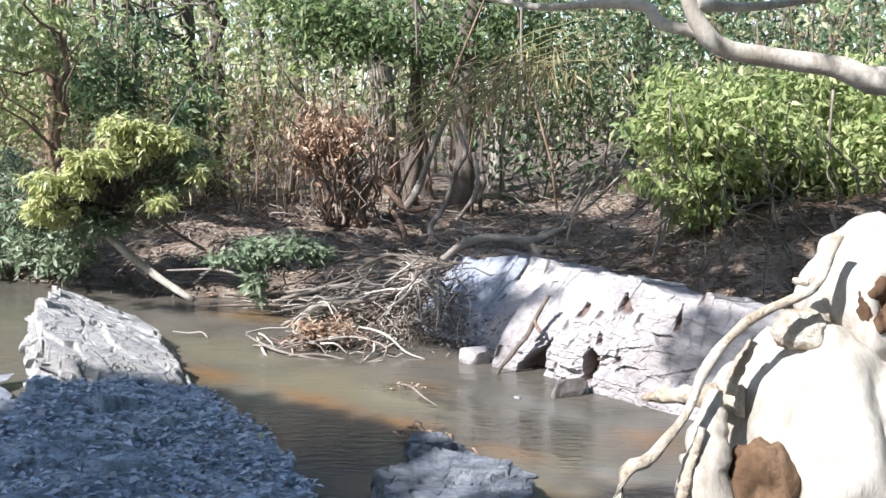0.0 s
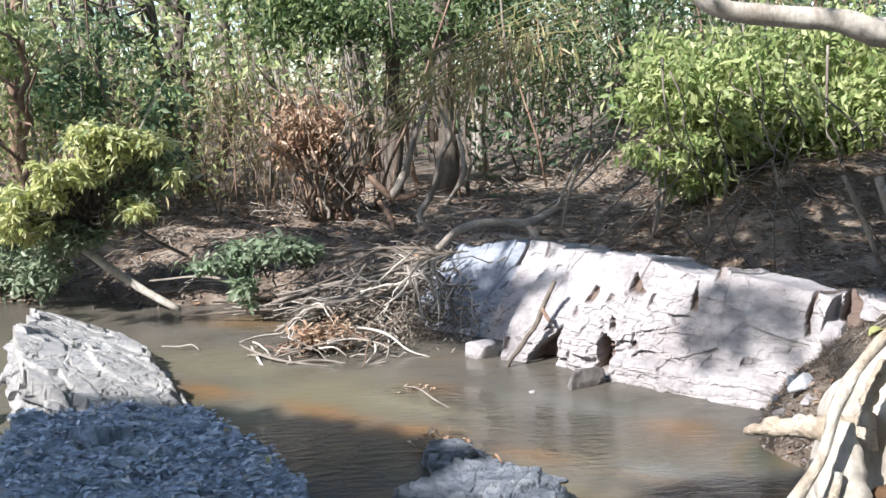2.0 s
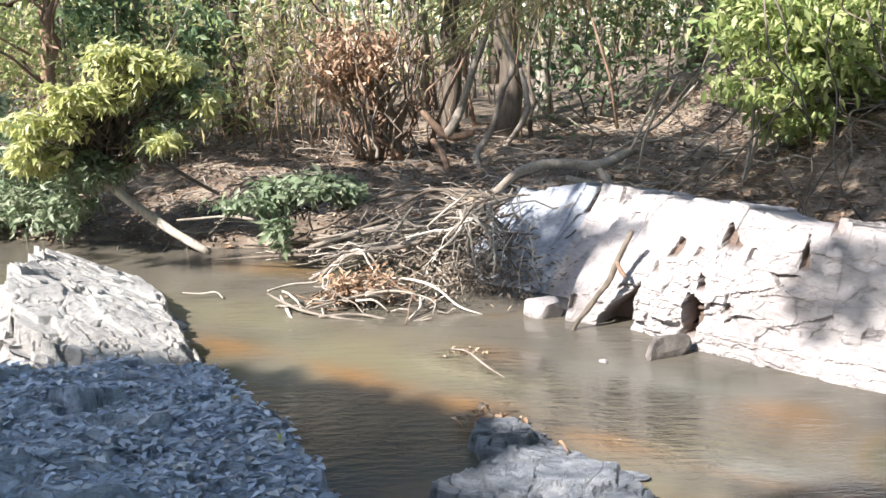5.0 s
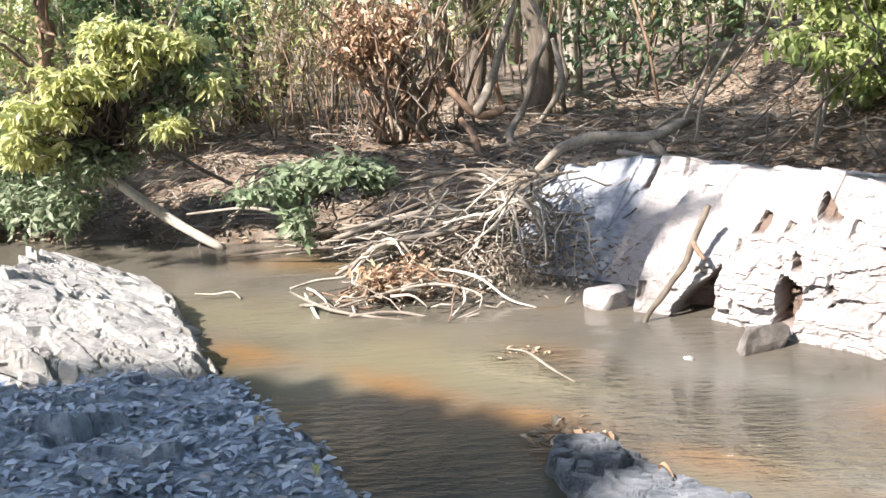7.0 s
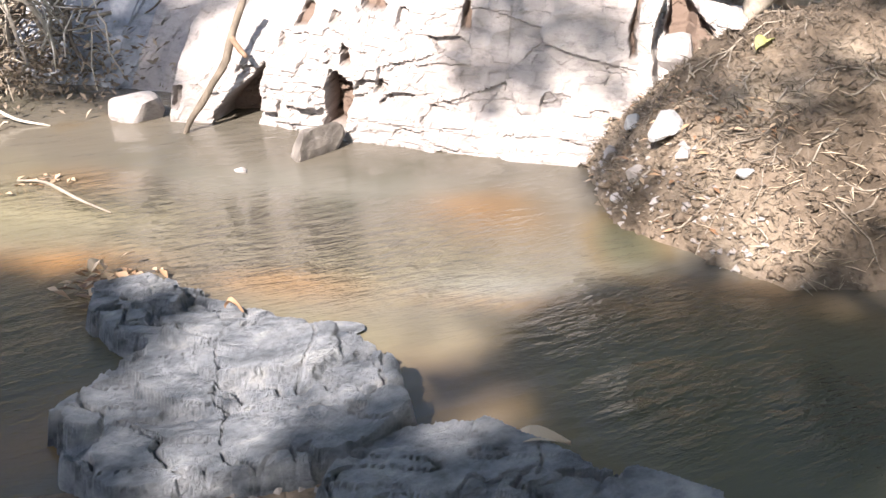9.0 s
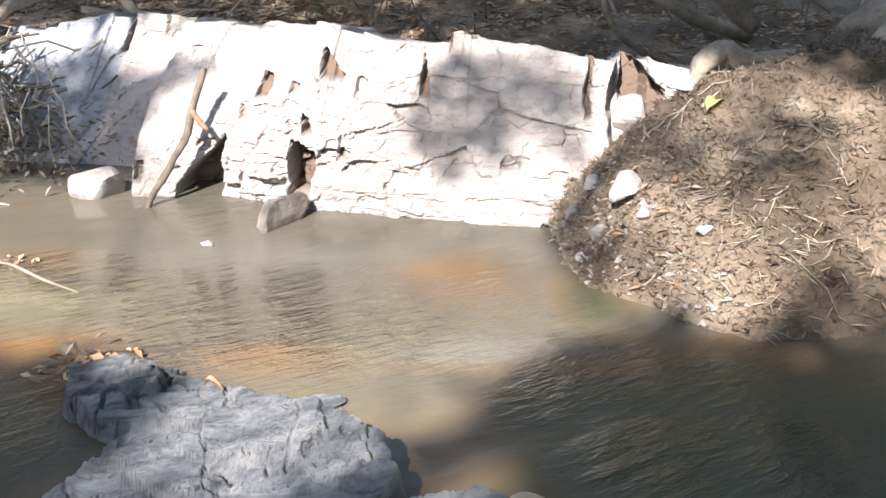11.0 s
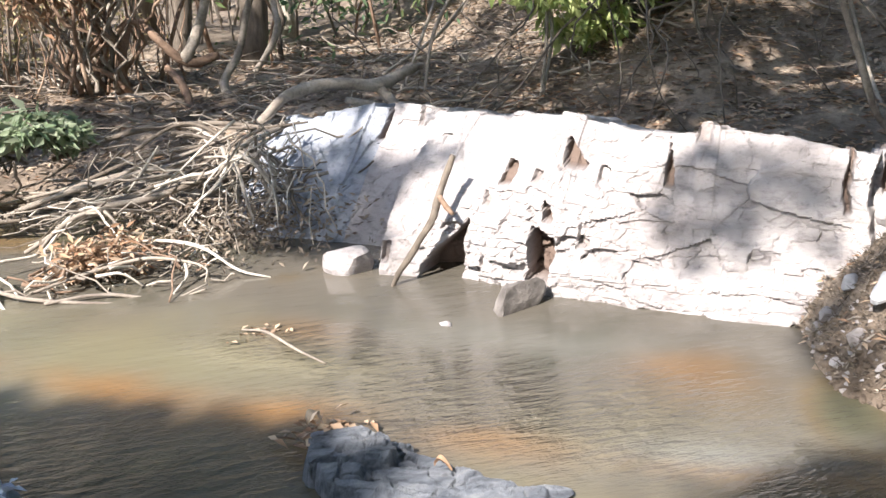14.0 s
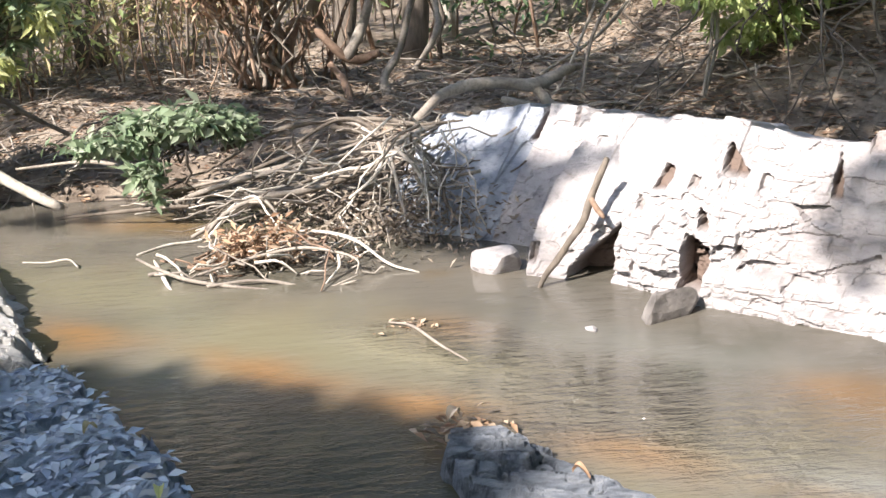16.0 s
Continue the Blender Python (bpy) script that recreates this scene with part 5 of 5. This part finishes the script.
litter("leaf_litter", 6000, (0.9, 5.2), (6.2, 9.2), DRY, 0.07, "dead leaves behind the outcrop", 26)
for i in range(30):
    g = np.random.default_rng(4000 + i)
    x = g.uniform(1.4, 5.0)
    y = far_shore(np.array([x]))[0] + g.uniform(1.0, 2.6)
    top = np.array([x + g.normal(0, 0.3), y + g.uniform(0.2, 0.8), g.uniform(1.0, 2.0)])
    foot = np.array([x + g.normal(0, 0.5), y - g.uniform(0, 0.8), 0])
    foot[2] = ground_at(foot[0], foot[1]) - 0.01
    limb("bank_root", bend(top, foot, 7, 0.09, 0, i), [g.uniform(0.005, 0.011), 0.004], BARK, "thin bare root trailing down the shaded bank", "root", 14, 5, 0.2, i, "trailing roots")

# ---- tree over the mound: roots, trunk, limb ----
big = thing("root_tree", (3.5, 5.5, 0.7), "pale-barked tree rooted on the earth mound, limb overhead", "tree")
b = Build()
tube(b, curve([(3.6, 5.4, 0.5), (3.75, 5.6, 1.2), (3.9, 6.3, 1.9), (3.95, 6.9, 2.3), (4.3, 7.6, 3.4), (4.6, 8, 5)], 26), [0.30, 0.22, 0.2, 0.18, 0.15, 0.1], 14, 0.2, 91)
part("trunk", b, PALE_WOOD, big)
for i, (pts, rad) in enumerate([([(2.79, 5.60, 0.51), (2.98, 5.60, 0.53), (3.24, 5.60, 0.57), (3.39, 5.50, 0.71), (3.6, 5.45, 0.9)], [0.05, 0.06, 0.08, 0.11, 0.14]),
                                ([(2.63, 5.75, 0.44), (2.65, 5.75, 0.55), (2.76, 5.75, 0.61), (2.86, 5.70, 0.56), (3.04, 5.60, 0.57)], [0.03, 0.04, 0.045, 0.045, 0.05]),
                                ([(2.57, 5.50, 0.52), (2.77, 5.40, 0.47), (2.95, 5.30, 0.55), (3.5, 5.3, 0.85)], [0.03, 0.045, 0.06, 0.1]),
                                ([(2.85, 6.90, 1.13), (3.00, 6.90, 0.80), (3.12, 6.90, 0.53), (3.31, 6.90, 0.38), (3.51, 6.90, 0.29)], [0.014, 0.016, 0.018, 0.016, 0.012]),
                                ([(2.98, 6.70, 1.13), (3.08, 6.70, 0.86), (3.25, 6.70, 0.69), (3.52, 6.70, 0.55), (3.91, 6.70, 0.43)], [0.03, 0.03, 0.032, 0.035, 0.04]),
                                ([(2.93, 6.50, 1.09), (3.15, 6.50, 0.92), (3.41, 6.50, 0.75), (3.72, 6.50, 0.53)], [0.04, 0.045, 0.05, 0.055]),
                                ([(3.91, 7.00, 1.08), (3.92, 7.00, 0.84), (4.00, 7.00, 0.69), (4.24, 7.00, 0.55)], [0.05, 0.055, 0.05, 0.045])]):
    b = Build()
    tube(b, curve(pts, 22), rad, 10, 0.35, 95 + i)
    part("root", b, GREY_WOOD, big)
for i, (pts, rad) in enumerate([([(3.95, 6.95, 2.1), (3.18, 7.00, 2.02), (2.84, 7.00, 2.11), (2.46, 7.00, 2.16), (2.08, 7.00, 2.22), (1.90, 7.00, 2.38), (1.77, 7.00, 2.67)], [0.13, 0.095, 0.08, 0.07, 0.065, 0.06, 0.05]),
                                ([(1.96, 7.00, 2.31), (1.68, 7.10, 2.38), (1.58, 7.20, 2.50), (1.28, 7.30, 2.52), (0.90, 7.40, 2.50), (0.47, 7.50, 2.57)], [0.04, 0.045, 0.04, 0.03, 0.025, 0.015]),
                                ([(1.88, 7.00, 2.49), (2.28, 7.10, 2.50), (2.77, 7.20, 2.57)], [0.04, 0.03, 0.02])]):
    b = Build()
    tube(b, curve(pts, 26), rad, 12, 0.2, 105 + i)
    part("limb", b, PALE_WOOD, big)

# ---- stump with bleached roots on the near bank ----
stump = thing("root_stump", (1.1, 2.4, 0.6), "sun-bleached gnarled tree stump with arching roots", "stump")


def lump(centre, size, seed, hollow=None):
    """A gnarled rounded mass of wood."""
    bm = bmesh.new()
    bmesh.ops.create_icosphere(bm, subdivisions=5, radius=1)
    for v in bm.verts:
        k = 1 + 0.16 * noise.fractal(v.co * 1.3 + Vector((seed, 0, 0)), 1.0, 2.0, 4) + 0.05 * math.sin(v.co.x * 9 + seed + 2 * noise.noise(v.co * 2))
        d = v.co.normalized()
        if hollow is not None:
            k -= hollow[1] * math.exp(-((d - Vector(hollow[0]).normalized()).length / hollow[2]) ** 4)
        v.co = Vector((v.co.x * size[0] * k + centre[0], v.co.y * size[1] * k + centre[1], v.co.z * size[2] * k + centre[2]))
    co = np.array([v.co[:] for v in bm.verts])
    fc = [[w.index for w in q.verts] for q in bm.faces]
    bm.free()
    return Build().add(co, fc)


ROOT_WOOD = grained("root_wood", [(0.3, (0.30, 0.20, 0.13)), (0.45, (0.54, 0.45, 0.35)), (0.62, (0.68, 0.62, 0.54))],
                    [(0.3, (0.35, 0.3, 0.26)), (0.5, (1, 1, 1))], 9, 45, 0.85, 0.02)
# brown wood, darkened for the shade inside the stump's hollows
HOLLOW_WOOD = grained("shaded_hollow_wood", [(0.3, (0.07, 0.04, 0.022)), (0.5, (0.13, 0.075, 0.042)), (0.7, (0.22, 0.14, 0.085))],
                     [(0.3, (0.5, 0.45, 0.4)), (0.55, (1, 1, 1))], 7, 30, 0.9, 0.01)
part("bole", lump((1.05, 2.45, 1.10), (0.235, 0.2, 0.26), 1.3), PALE_WOOD, stump)
part("bole", lump((1.16, 2.50, 1.41), (0.15, 0.12, 0.16), 4.1, ((0.1, -0.95, 0.05), 0.5, 0.45)), PALE_WOOD, stump)
part("bole", lump((1.15, 2.55, 0.62), (0.3, 0.28, 0.33), 6.1), PALE_WOOD, stump)
part("heartwood", lump((0.88, 2.30, 1.08), (0.07, 0.06, 0.1), 2.2, ((-0.1, -0.95, 0.1), 0.4, 0.5)), HOLLOW_WOOD, stump, "brown wood lump darkened to read as a shaded hollow")
part("heartwood", lump((1.13, 2.44, 1.41), (0.055, 0.07, 0.07), 3.2, ((0.0, -0.95, 0.1), 0.6, 0.6)), HOLLOW_WOOD, stump, "brown wood lump darkened to read as a shaded hollow")
part("heartwood", lump((0.98, 2.42, 1.36), (0.055, 0.05, 0.04), 5.2), ROOT_WOOD, stump, "flaking brown bark in a crotch")
for i, (pts, rad, mt) in enumerate([([(1.03, 2.40, 1.55), (1.00, 2.38, 1.49), (0.97, 2.36, 1.45), (0.87, 2.33, 1.41), (0.80, 2.30, 1.36), (0.76, 2.28, 1.31), (0.72, 2.25, 1.23), (0.66, 2.22, 1.17), (0.60, 2.20, 1.09), (0.62, 2.15, 0.6)], [0.009, 0.010, 0.010, 0.009, 0.009, 0.009, 0.009, 0.010, 0.012, 0.03], ROOT_WOOD),
                                    ([(0.80, 2.34, 1.26), (0.79, 2.32, 1.21), (0.78, 2.30, 1.15), (0.78, 2.28, 1.05), (0.85, 2.2, 0.6)], [0.012, 0.03, 0.042, 0.05, 0.06], PALE_WOOD),
                                    ([(0.76, 2.27, 1.21), (0.74, 2.26, 1.14), (0.72, 2.24, 1.07)], [0.008, 0.01, 0.012], ROOT_WOOD),
                                    ([(0.70, 2.50, 1.19), (0.74, 2.46, 1.21), (0.80, 2.42, 1.22), (0.87, 2.38, 1.23)], [0.006, 0.018, 0.022, 0.03], ROOT_WOOD),
                                    ([(0.87, 2.36, 1.35), (0.84, 2.35, 1.29), (0.83, 2.34, 1.25)], [0.01, 0.012, 0.01], ROOT_WOOD),
                                    ([(0.95, 2.40, 1.46), (0.99, 2.39, 1.46)], [0.006, 0.01], ROOT_WOOD)]):
    b = Build()
    tube(b, curve(pts, 36), rad, 12, 0.3 if i == 1 else 0.5, 120 + i)
    part("root", b, mt, stump)

# ---- unseen crowns added over the creek, to shade the near rocks, the water and the bank ----
PER_H = np.array([SUN.x / SUN.z, SUN.y / SUN.z])


def canopy(name, base, n, region, low, high, leaf, label, seed, zone, limbs=8):
    """An unseen tall tree added for its shade; zone: where under the sun its crown throws it."""
    g = np.random.default_rng(seed)
    x, y = g.uniform(zone[0], zone[1], n), g.uniform(zone[2], zone[3], n)
    ok = region(x, y)
    x, y = x[ok], y[ok]
    h = g.uniform(low, high, len(x))
    c = np.stack([x + PER_H[0] * h, y + PER_H[1] * h, h], 1)
    t = thing(name, base, label, "tree", "shade trees")
    b = Build()
    mid = c.mean(0)
    tube(b, bend(base, (base[0], base[1], mid[2]), 10, 0.1, 0, seed), [0.22, 0.16, 0.1], 10, 0.2, seed)
    part("trunk", b, BARK, t)
    for i in range(limbs):
        b = Build()
        tube(b, bend((base[0], base[1], mid[2] * g.uniform(0.6, 1)), c[g.integers(0, len(c))], 9, 0.15, 0, seed + i), [0.07, 0.02], 6)
        part("limb", b, BARK, t)
    b = Build()
    leaves(b, c, leaf, 0.45, 0.3, seed, 0.3)
    part("crown", b, GREEN, t)
    return t


def near_shade(x, y):
    edge = np.interp(x, [-4, -2.6, -2.2, -1.6, -1.2, -0.48, 0, 0.3, 0.5, 0.75, 1.0, 1.2, 1.5, 1.7, 1.85, 2.0, 2.2, 3], [5.2, 5.3, 5.6, 6.05, 6.33, 5.98, 5.66, 5.38, 4.98, 4.55, 4.72, 4.82, 4.85, 4.95, 4.85, 4.6, 4.3, 4.0])
    gaps = fbm(x * 1.1, y * 1.1, 77, 3)
    lit_rock = ((x - 0.45) / 0.52) ** 2 + ((y - 4.88) / 0.38) ** 2 < 1 + 1.7 * fbm(x * 5, y * 5, 90, 3)
    lit_stump = ((x - 1.95) / 0.85) ** 2 + ((y - 3.25) / 0.8) ** 2 < 1
    return (y < edge + 0.12 * fbm(x * 1.5, y * 1.5, 78, 3)) & ((gaps < 0.4) | (y > 4.6)) & ~lit_rock & ~lit_stump


def wall_shade(x, y):
    g = fbm(x * 2.2, y * 2.2, 79, 3)
    a = (((x - 0.75) / 0.5) ** 2 + ((y - 7.8) / 0.7) ** 2 < 1.05 + 1.4 * g) | (((x - 0.75) / 0.1) ** 2 + ((y - 7.3) / 0.25) ** 2 < 1)
    b2 = (((x - 2.27) / 0.54) ** 2 + ((y - 6.43) / 0.31) ** 2 < 1 + g) & (fbm(x * 6, y * 6, 94, 2) < 0.3) & (np.abs(np.sin(x * 5871.3 + y * 2173.7)) > 0.5)
    m = (((x - 2.4) / 0.6) ** 2 + ((y - 5.2) / 0.7) ** 2 < 1) & (g > 0.12) & (np.abs(np.sin(x * 6871.3 + y * 3173.7)) > 0.55)
    return a | b2 | m


def beside_limb(x, y):
    """Clear of the sun that falls on the pale limb overhead."""
    free = x == x
    for p in curve([(3.95, 6.95, 2.1), (3.18, 7.00, 2.02), (2.46, 7.00, 2.16), (2.08, 7.00, 2.22), (1.77, 7.00, 2.67)], 24):
        free = free & (np.hypot(x - p[0] + PER_H[0] * p[2], y - p[1] + PER_H[1] * p[2]) > 0.2)
    return free


def bank_shade(x, y):
    lit_shrub = (((x - 4.6) / 2.0) ** 2 + ((y - 10.8) / 0.95) ** 2 < 1) | (((x + 1.6) / 0.9) ** 2 + ((y - 11.3) / 0.7) ** 2 < 1) | (((x + 0.75) / 0.75) ** 2 + ((y - 8.85) / 0.42) ** 2 < 1)
    lit_shrub = lit_shrub | (((x - 3.35) / 0.55) ** 2 + ((y - 9.95) / 0.4) ** 2 < 1)
    for z in (0.4, 0.8, 1.2, 1.6):
        lit_shrub = lit_shrub | (((x + 0.85 + PER_H[0] * z) / 0.75) ** 2 + ((y - 10.8 + PER_H[1] * z) / 0.5) ** 2 < 1)
    lit_lime = ((x + 2.0) / 1.3) ** 2 + ((y - 9.7) / 0.95) ** 2 < 1
    return ((fbm(x * 1.6, y * 1.6, 81, 3) < 0.5) | ((x > 0.9) & (y < 12.2))) & (y > far_shore(x) - 0.05 - 0.5 * (x < -0.3)) & ((x < 0.1) | (x * 0.592 + y * 0.806 > np.interp(x, [0.1, 1.2, 2.6], [8.2, 7.85, 7.35]))) & (x > -3.1) & (y < 12.3 + 0.5 * np.sin(x * 2)) & ~lit_shrub & ~lit_lime & beside_limb(x, y)


def over_creek(x, y):
    return (x > 3.3 + 0.3 * fbm(y * 1.2, x, 83, 3)) & ((y < 9.4) | (x > 7)) & beside_limb(x, y)


canopy("unseen_shade_tree", (3.2, -3.2, 0.6), 42000, over_creek, 6, 9, 0.2, "unseen tall leafy tree added to dim the sky over the creek", 204, (3, 10, 1.5, 11))
near_tree = canopy("unseen_shade_tree", (-5.4, -1.2, 0.5), 50000, near_shade, 6.0, 8.5, 0.21, "unseen tall leafy tree added to shade the near rocks", 201, (-4.5, 2.8, -1.5, 6.6))
canopy("unseen_shade_tree", (-7.2, 9.5, 0.4), 30000, bank_shade, 4.8, 7.5, 0.18, "unseen tall leafy tree added to shade the far bank", 203, (-7, 6, 7.5, 13))

# out-of-view leaf sprays added to throw shade patches on outcrop and mound
gs = np.random.default_rng(202)
sx, sy = gs.uniform(-0.4, 3.2, 15000), gs.uniform(4.2, 8.8, 15000)
ok = wall_shade(sx, sy)
sx, sy, sh = sx[ok], sy[ok], gs.uniform(7.5, 9.5, ok.sum())
b = Build()
leaves(b, np.stack([sx + PER_H[0] * sh, sy + PER_H[1] * sh, sh], 1), 0.14, 0.45, 0.3, 202, 0.3)
part("crown", b, GREEN, near_tree)
for i, tip in enumerate([(0.75, 7.8), (2.25, 6.42), (2.4, 5.2)]):
    b = Build()
    tube(b, bend((-4.4, 0.2, 5.4), (tip[0] + PER_H[0] * 8.5, tip[1] + PER_H[1] * 8.5, 8.5), 10, 0.1, 0, i), [0.008, 0.005], 5)
    part("limb", b, BARK, near_tree)

# leaf banks added behind and beside the creek to hold back low skylight
scatter("far_wood", 20000, (-30, 24), (-30, -14), (0.2, 13), GREEN, 0.6, 0.6, "green leaves added behind to block low skylight", 31, 1.5, "wood")
scatter("far_wood", 13000, (-45, -27), (-20, 30), (0.2, 13), GREEN, 0.6, 0.6, "green leaves added upstream to block low skylight", 32, 1.5, "wood")
scatter("far_wood", 13000, (9, 24), (-8, 22), (0.2, 15), GREEN, 0.6, 0.6, "green leaves added downstream to block low skylight", 33, 1.5, "wood")

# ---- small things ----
# weathered leaf tones pushed to blue for the skylight on the shaded slab
SKYLIT_FLAKE = leafy("weathered_skylit_leaves", [(0.37, 0.44, 0.56), (0.50, 0.57, 0.67), (0.66, 0.70, 0.76), (0.20, 0.24, 0.33), (0.52, 0.49, 0.46)], 0.15, 0.42)


def strewn(name, on, n, zone, mat, leaf, label, seed, inside=None, width=0.4, category="leaf litter", kind="stuff"):
    """Leaves and flakes lying on the top of a rock."""
    co = np.array([on.matrix_world @ v.co for v in on.data.vertices])
    g = np.random.default_rng(seed)
    ok = (co[:, 0] > zone[0]) & (co[:, 0] < zone[1]) & (co[:, 1] > zone[2]) & (co[:, 1] < zone[3]) & (co[:, 2] > 0.01)
    co = co[ok]
    c = co[g.integers(0, len(co), n)] + g.normal(0, 0.01, (n, 3)) * [1, 1, 0] + [0, 0, 0.008]
    b = Build()
    leaves(b, c, leaf, width, 0.0, seed, 0.7)
    return tagged(b.ob(name, mat), label, category, kind=kind)


near_slab = bpy.data.objects["rock_slab.001"]
strewn("leaf_flakes", near_slab, 4500, (-3, 0.2, 3.4, 6.3), SKYLIT_FLAKE, 0.05, "weathered grey leaves and slate flakes on the slab", 51, width=0.5)

# stones on the mound and by the slab
STONE_GREY = rock_material("grey_stone", (0.42, 0.42, 0.44), (0.3, 0.3, 0.32), (0.5, 0.5, 0.5), 0.01)
for (x, y, sz, sd, mt, lb) in [(1.98, 5.36, 0.11, 11, STONE_GREY, "blue-grey angular stone lodged in the mound"), (1.86, 5.36, 0.05, 12, PALE_ROCK, "small white stone at the foot of the mound"),
                               (1.83, 5.2, 0.026, 13, PALE_ROCK, "small white pebble at the mound's water edge"), (1.80, 5.36, 0.03, 14, PALE_ROCK, "small pale stone at the mound's water edge"),
                               (2.02, 5.6, 0.05, 15, STONE_GREY, "grey stone among leaves on the mound"), (2.45, 5.62, 0.09, 16, PALE_ROCK, "brown block of rock on top of the mound"),
                               (2.3, 5.75, 0.13, 17, PALE_ROCK, "broken pale rock between outcrop and mound"), (1.94, 5.22, 0.05, 19, PALE_ROCK, "pale chipped stone in the mound's crumbling foot"), (2.0, 5.0, 0.035, 20, STONE_GREY, "small grey stone in the mound's foot"), (1.95, 5.62, 0.06, 21, PALE_ROCK, "rust-stained broken stone in the mound's foot"), (2.15, 5.85, 0.08, 18, PALE_ROCK, "broken pale rock between outcrop and mound")]:
    boulder("stone", (x, y, ground_at(x, y) + sz * 0.35), (sz, sz * 0.8, sz * 0.75), sd, mt, lb)
for i, (x, y, a, c, h) in enumerate([(-2.42, 6.0, 0.26, 0.11, 0.035), (-2.5, 6.15, 0.24, 0.10, 0.03), (-2.45, 5.9, 0.2, 0.12, 0.05), (-2.2, 5.75, 0.16, 0.09, 0.05), (-2.42, 5.62, 0.14, 0.08, 0.05), (-2.6, 5.75, 0.16, 0.07, 0.05), (-2.1, 5.6, 0.12, 0.08, 0.05)]):
    boulder("flat_stone", (x, y, max(0.03, ground_at(x, y) + 0.02) + 0.03 * (i == 1)), (a, c, h), 30 + i, SLATE, "flat grey stone stacked beside the sunlit slab", 0.6, "stone", "loose slab stones")

# floating debris and single leaves
limb("floating_twig", [(-0.03, 6.47, 0.012), (0.06, 6.41, 0.012), (0.15, 6.22, 0.006), (0.24, 6.05, 0.004)], [0.004, 0.007, 0.003], GREY_WOOD, "grey twig floating on the creek", "twig", 16, 6)
limb("floating_twig", [(-1.82, 7.60, 0.04), (-1.70, 7.60, 0.03), (-1.60, 7.60, 0.04), (-1.54, 7.55, 0.01)], [0.004, 0.006, 0.004], PALE_WOOD, "thin bent twig standing out of the water", "twig", 12, 5)
b = Build()
leaves(b, np.random.default_rng(5).normal(0, 1, (40, 3)) * [0.08, 0.04, 0.012] + [0.17, 5.5, 0.04], 0.055, 0.45, 0.0, 5, 0.5)
leaves(b, np.random.default_rng(6).normal(0, 1, (22, 3)) * [0.07, 0.04, 0.003] + [0.03, 6.43, 0.008], 0.035, 0.45, 0.0, 6, 0.6)
tagged(b.ob("leaf_raft", DRY), "brown dead leaves floating and caught on the rock's tip", "leaf litter", kind="stuff")


def single_leaf(name, place, length, yaw, mat, label):
    bm = bmesh.new()
    rows = []
    for i in range(9):
        k = i / 8
        w = length * 0.2 * math.sin(math.pi * min(1, k * 0.98 + 0.02)) ** 0.7 * (1.15 - 0.5 * k)
        rows.append([bm.verts.new((length * k, sgn * w, 0.012 * abs(sgn) + 0.02 * math.sin(k * 4))) for sgn in (-1, 0, 1)])
    for p, q in zip(rows[:-1], rows[1:]):
        for j in range(2):
            bm.faces.new((p[j], q[j], q[j + 1], p[j + 1]))
    me = bpy.data.meshes.new(name)
    bm.to_mesh(me)
    bm.free()
    me.materials.append(mat)
    ob = new(name, me)
    ob.matrix_world = pose(*place, 4, -6, yaw)
    return tagged(ob, label, "leaf", "single fallen leaves")


single_leaf("fallen_leaf", (0.81, 4.32, 0.065), 0.13, -22, STRAW, "large pale dead leaf lying on the flat rock")
single_leaf("fallen_leaf", (0.42, 5.16, 0.05), 0.05, -35, DRY, "narrow pale leaf lying on the rock tongue")
single_leaf("fallen_leaf", (0.12, 4.95, 0.03), 0.10, 15, DRY, "curled brown leaf stuck between the rocks")
single_leaf("fallen_leaf", (0.12, 5.5, 0.05), 0.09, 60, STRAW, "upright tan leaf caught on the rock's tip")
single_leaf("fallen_leaf", (2.28, 5.32, 0.52), 0.14, 25, LIME, "yellow leaf lying on the earth mound")
single_leaf("fallen_leaf", (-0.62, 5.05, 0.13), 0.07, 100, LIME, "yellow leaf on the slab's edge")
single_leaf("fallen_leaf", (-0.9, 5.42, 0.14), 0.06, 70, TAN_GRASS, "pale leaf on the slab's edge")
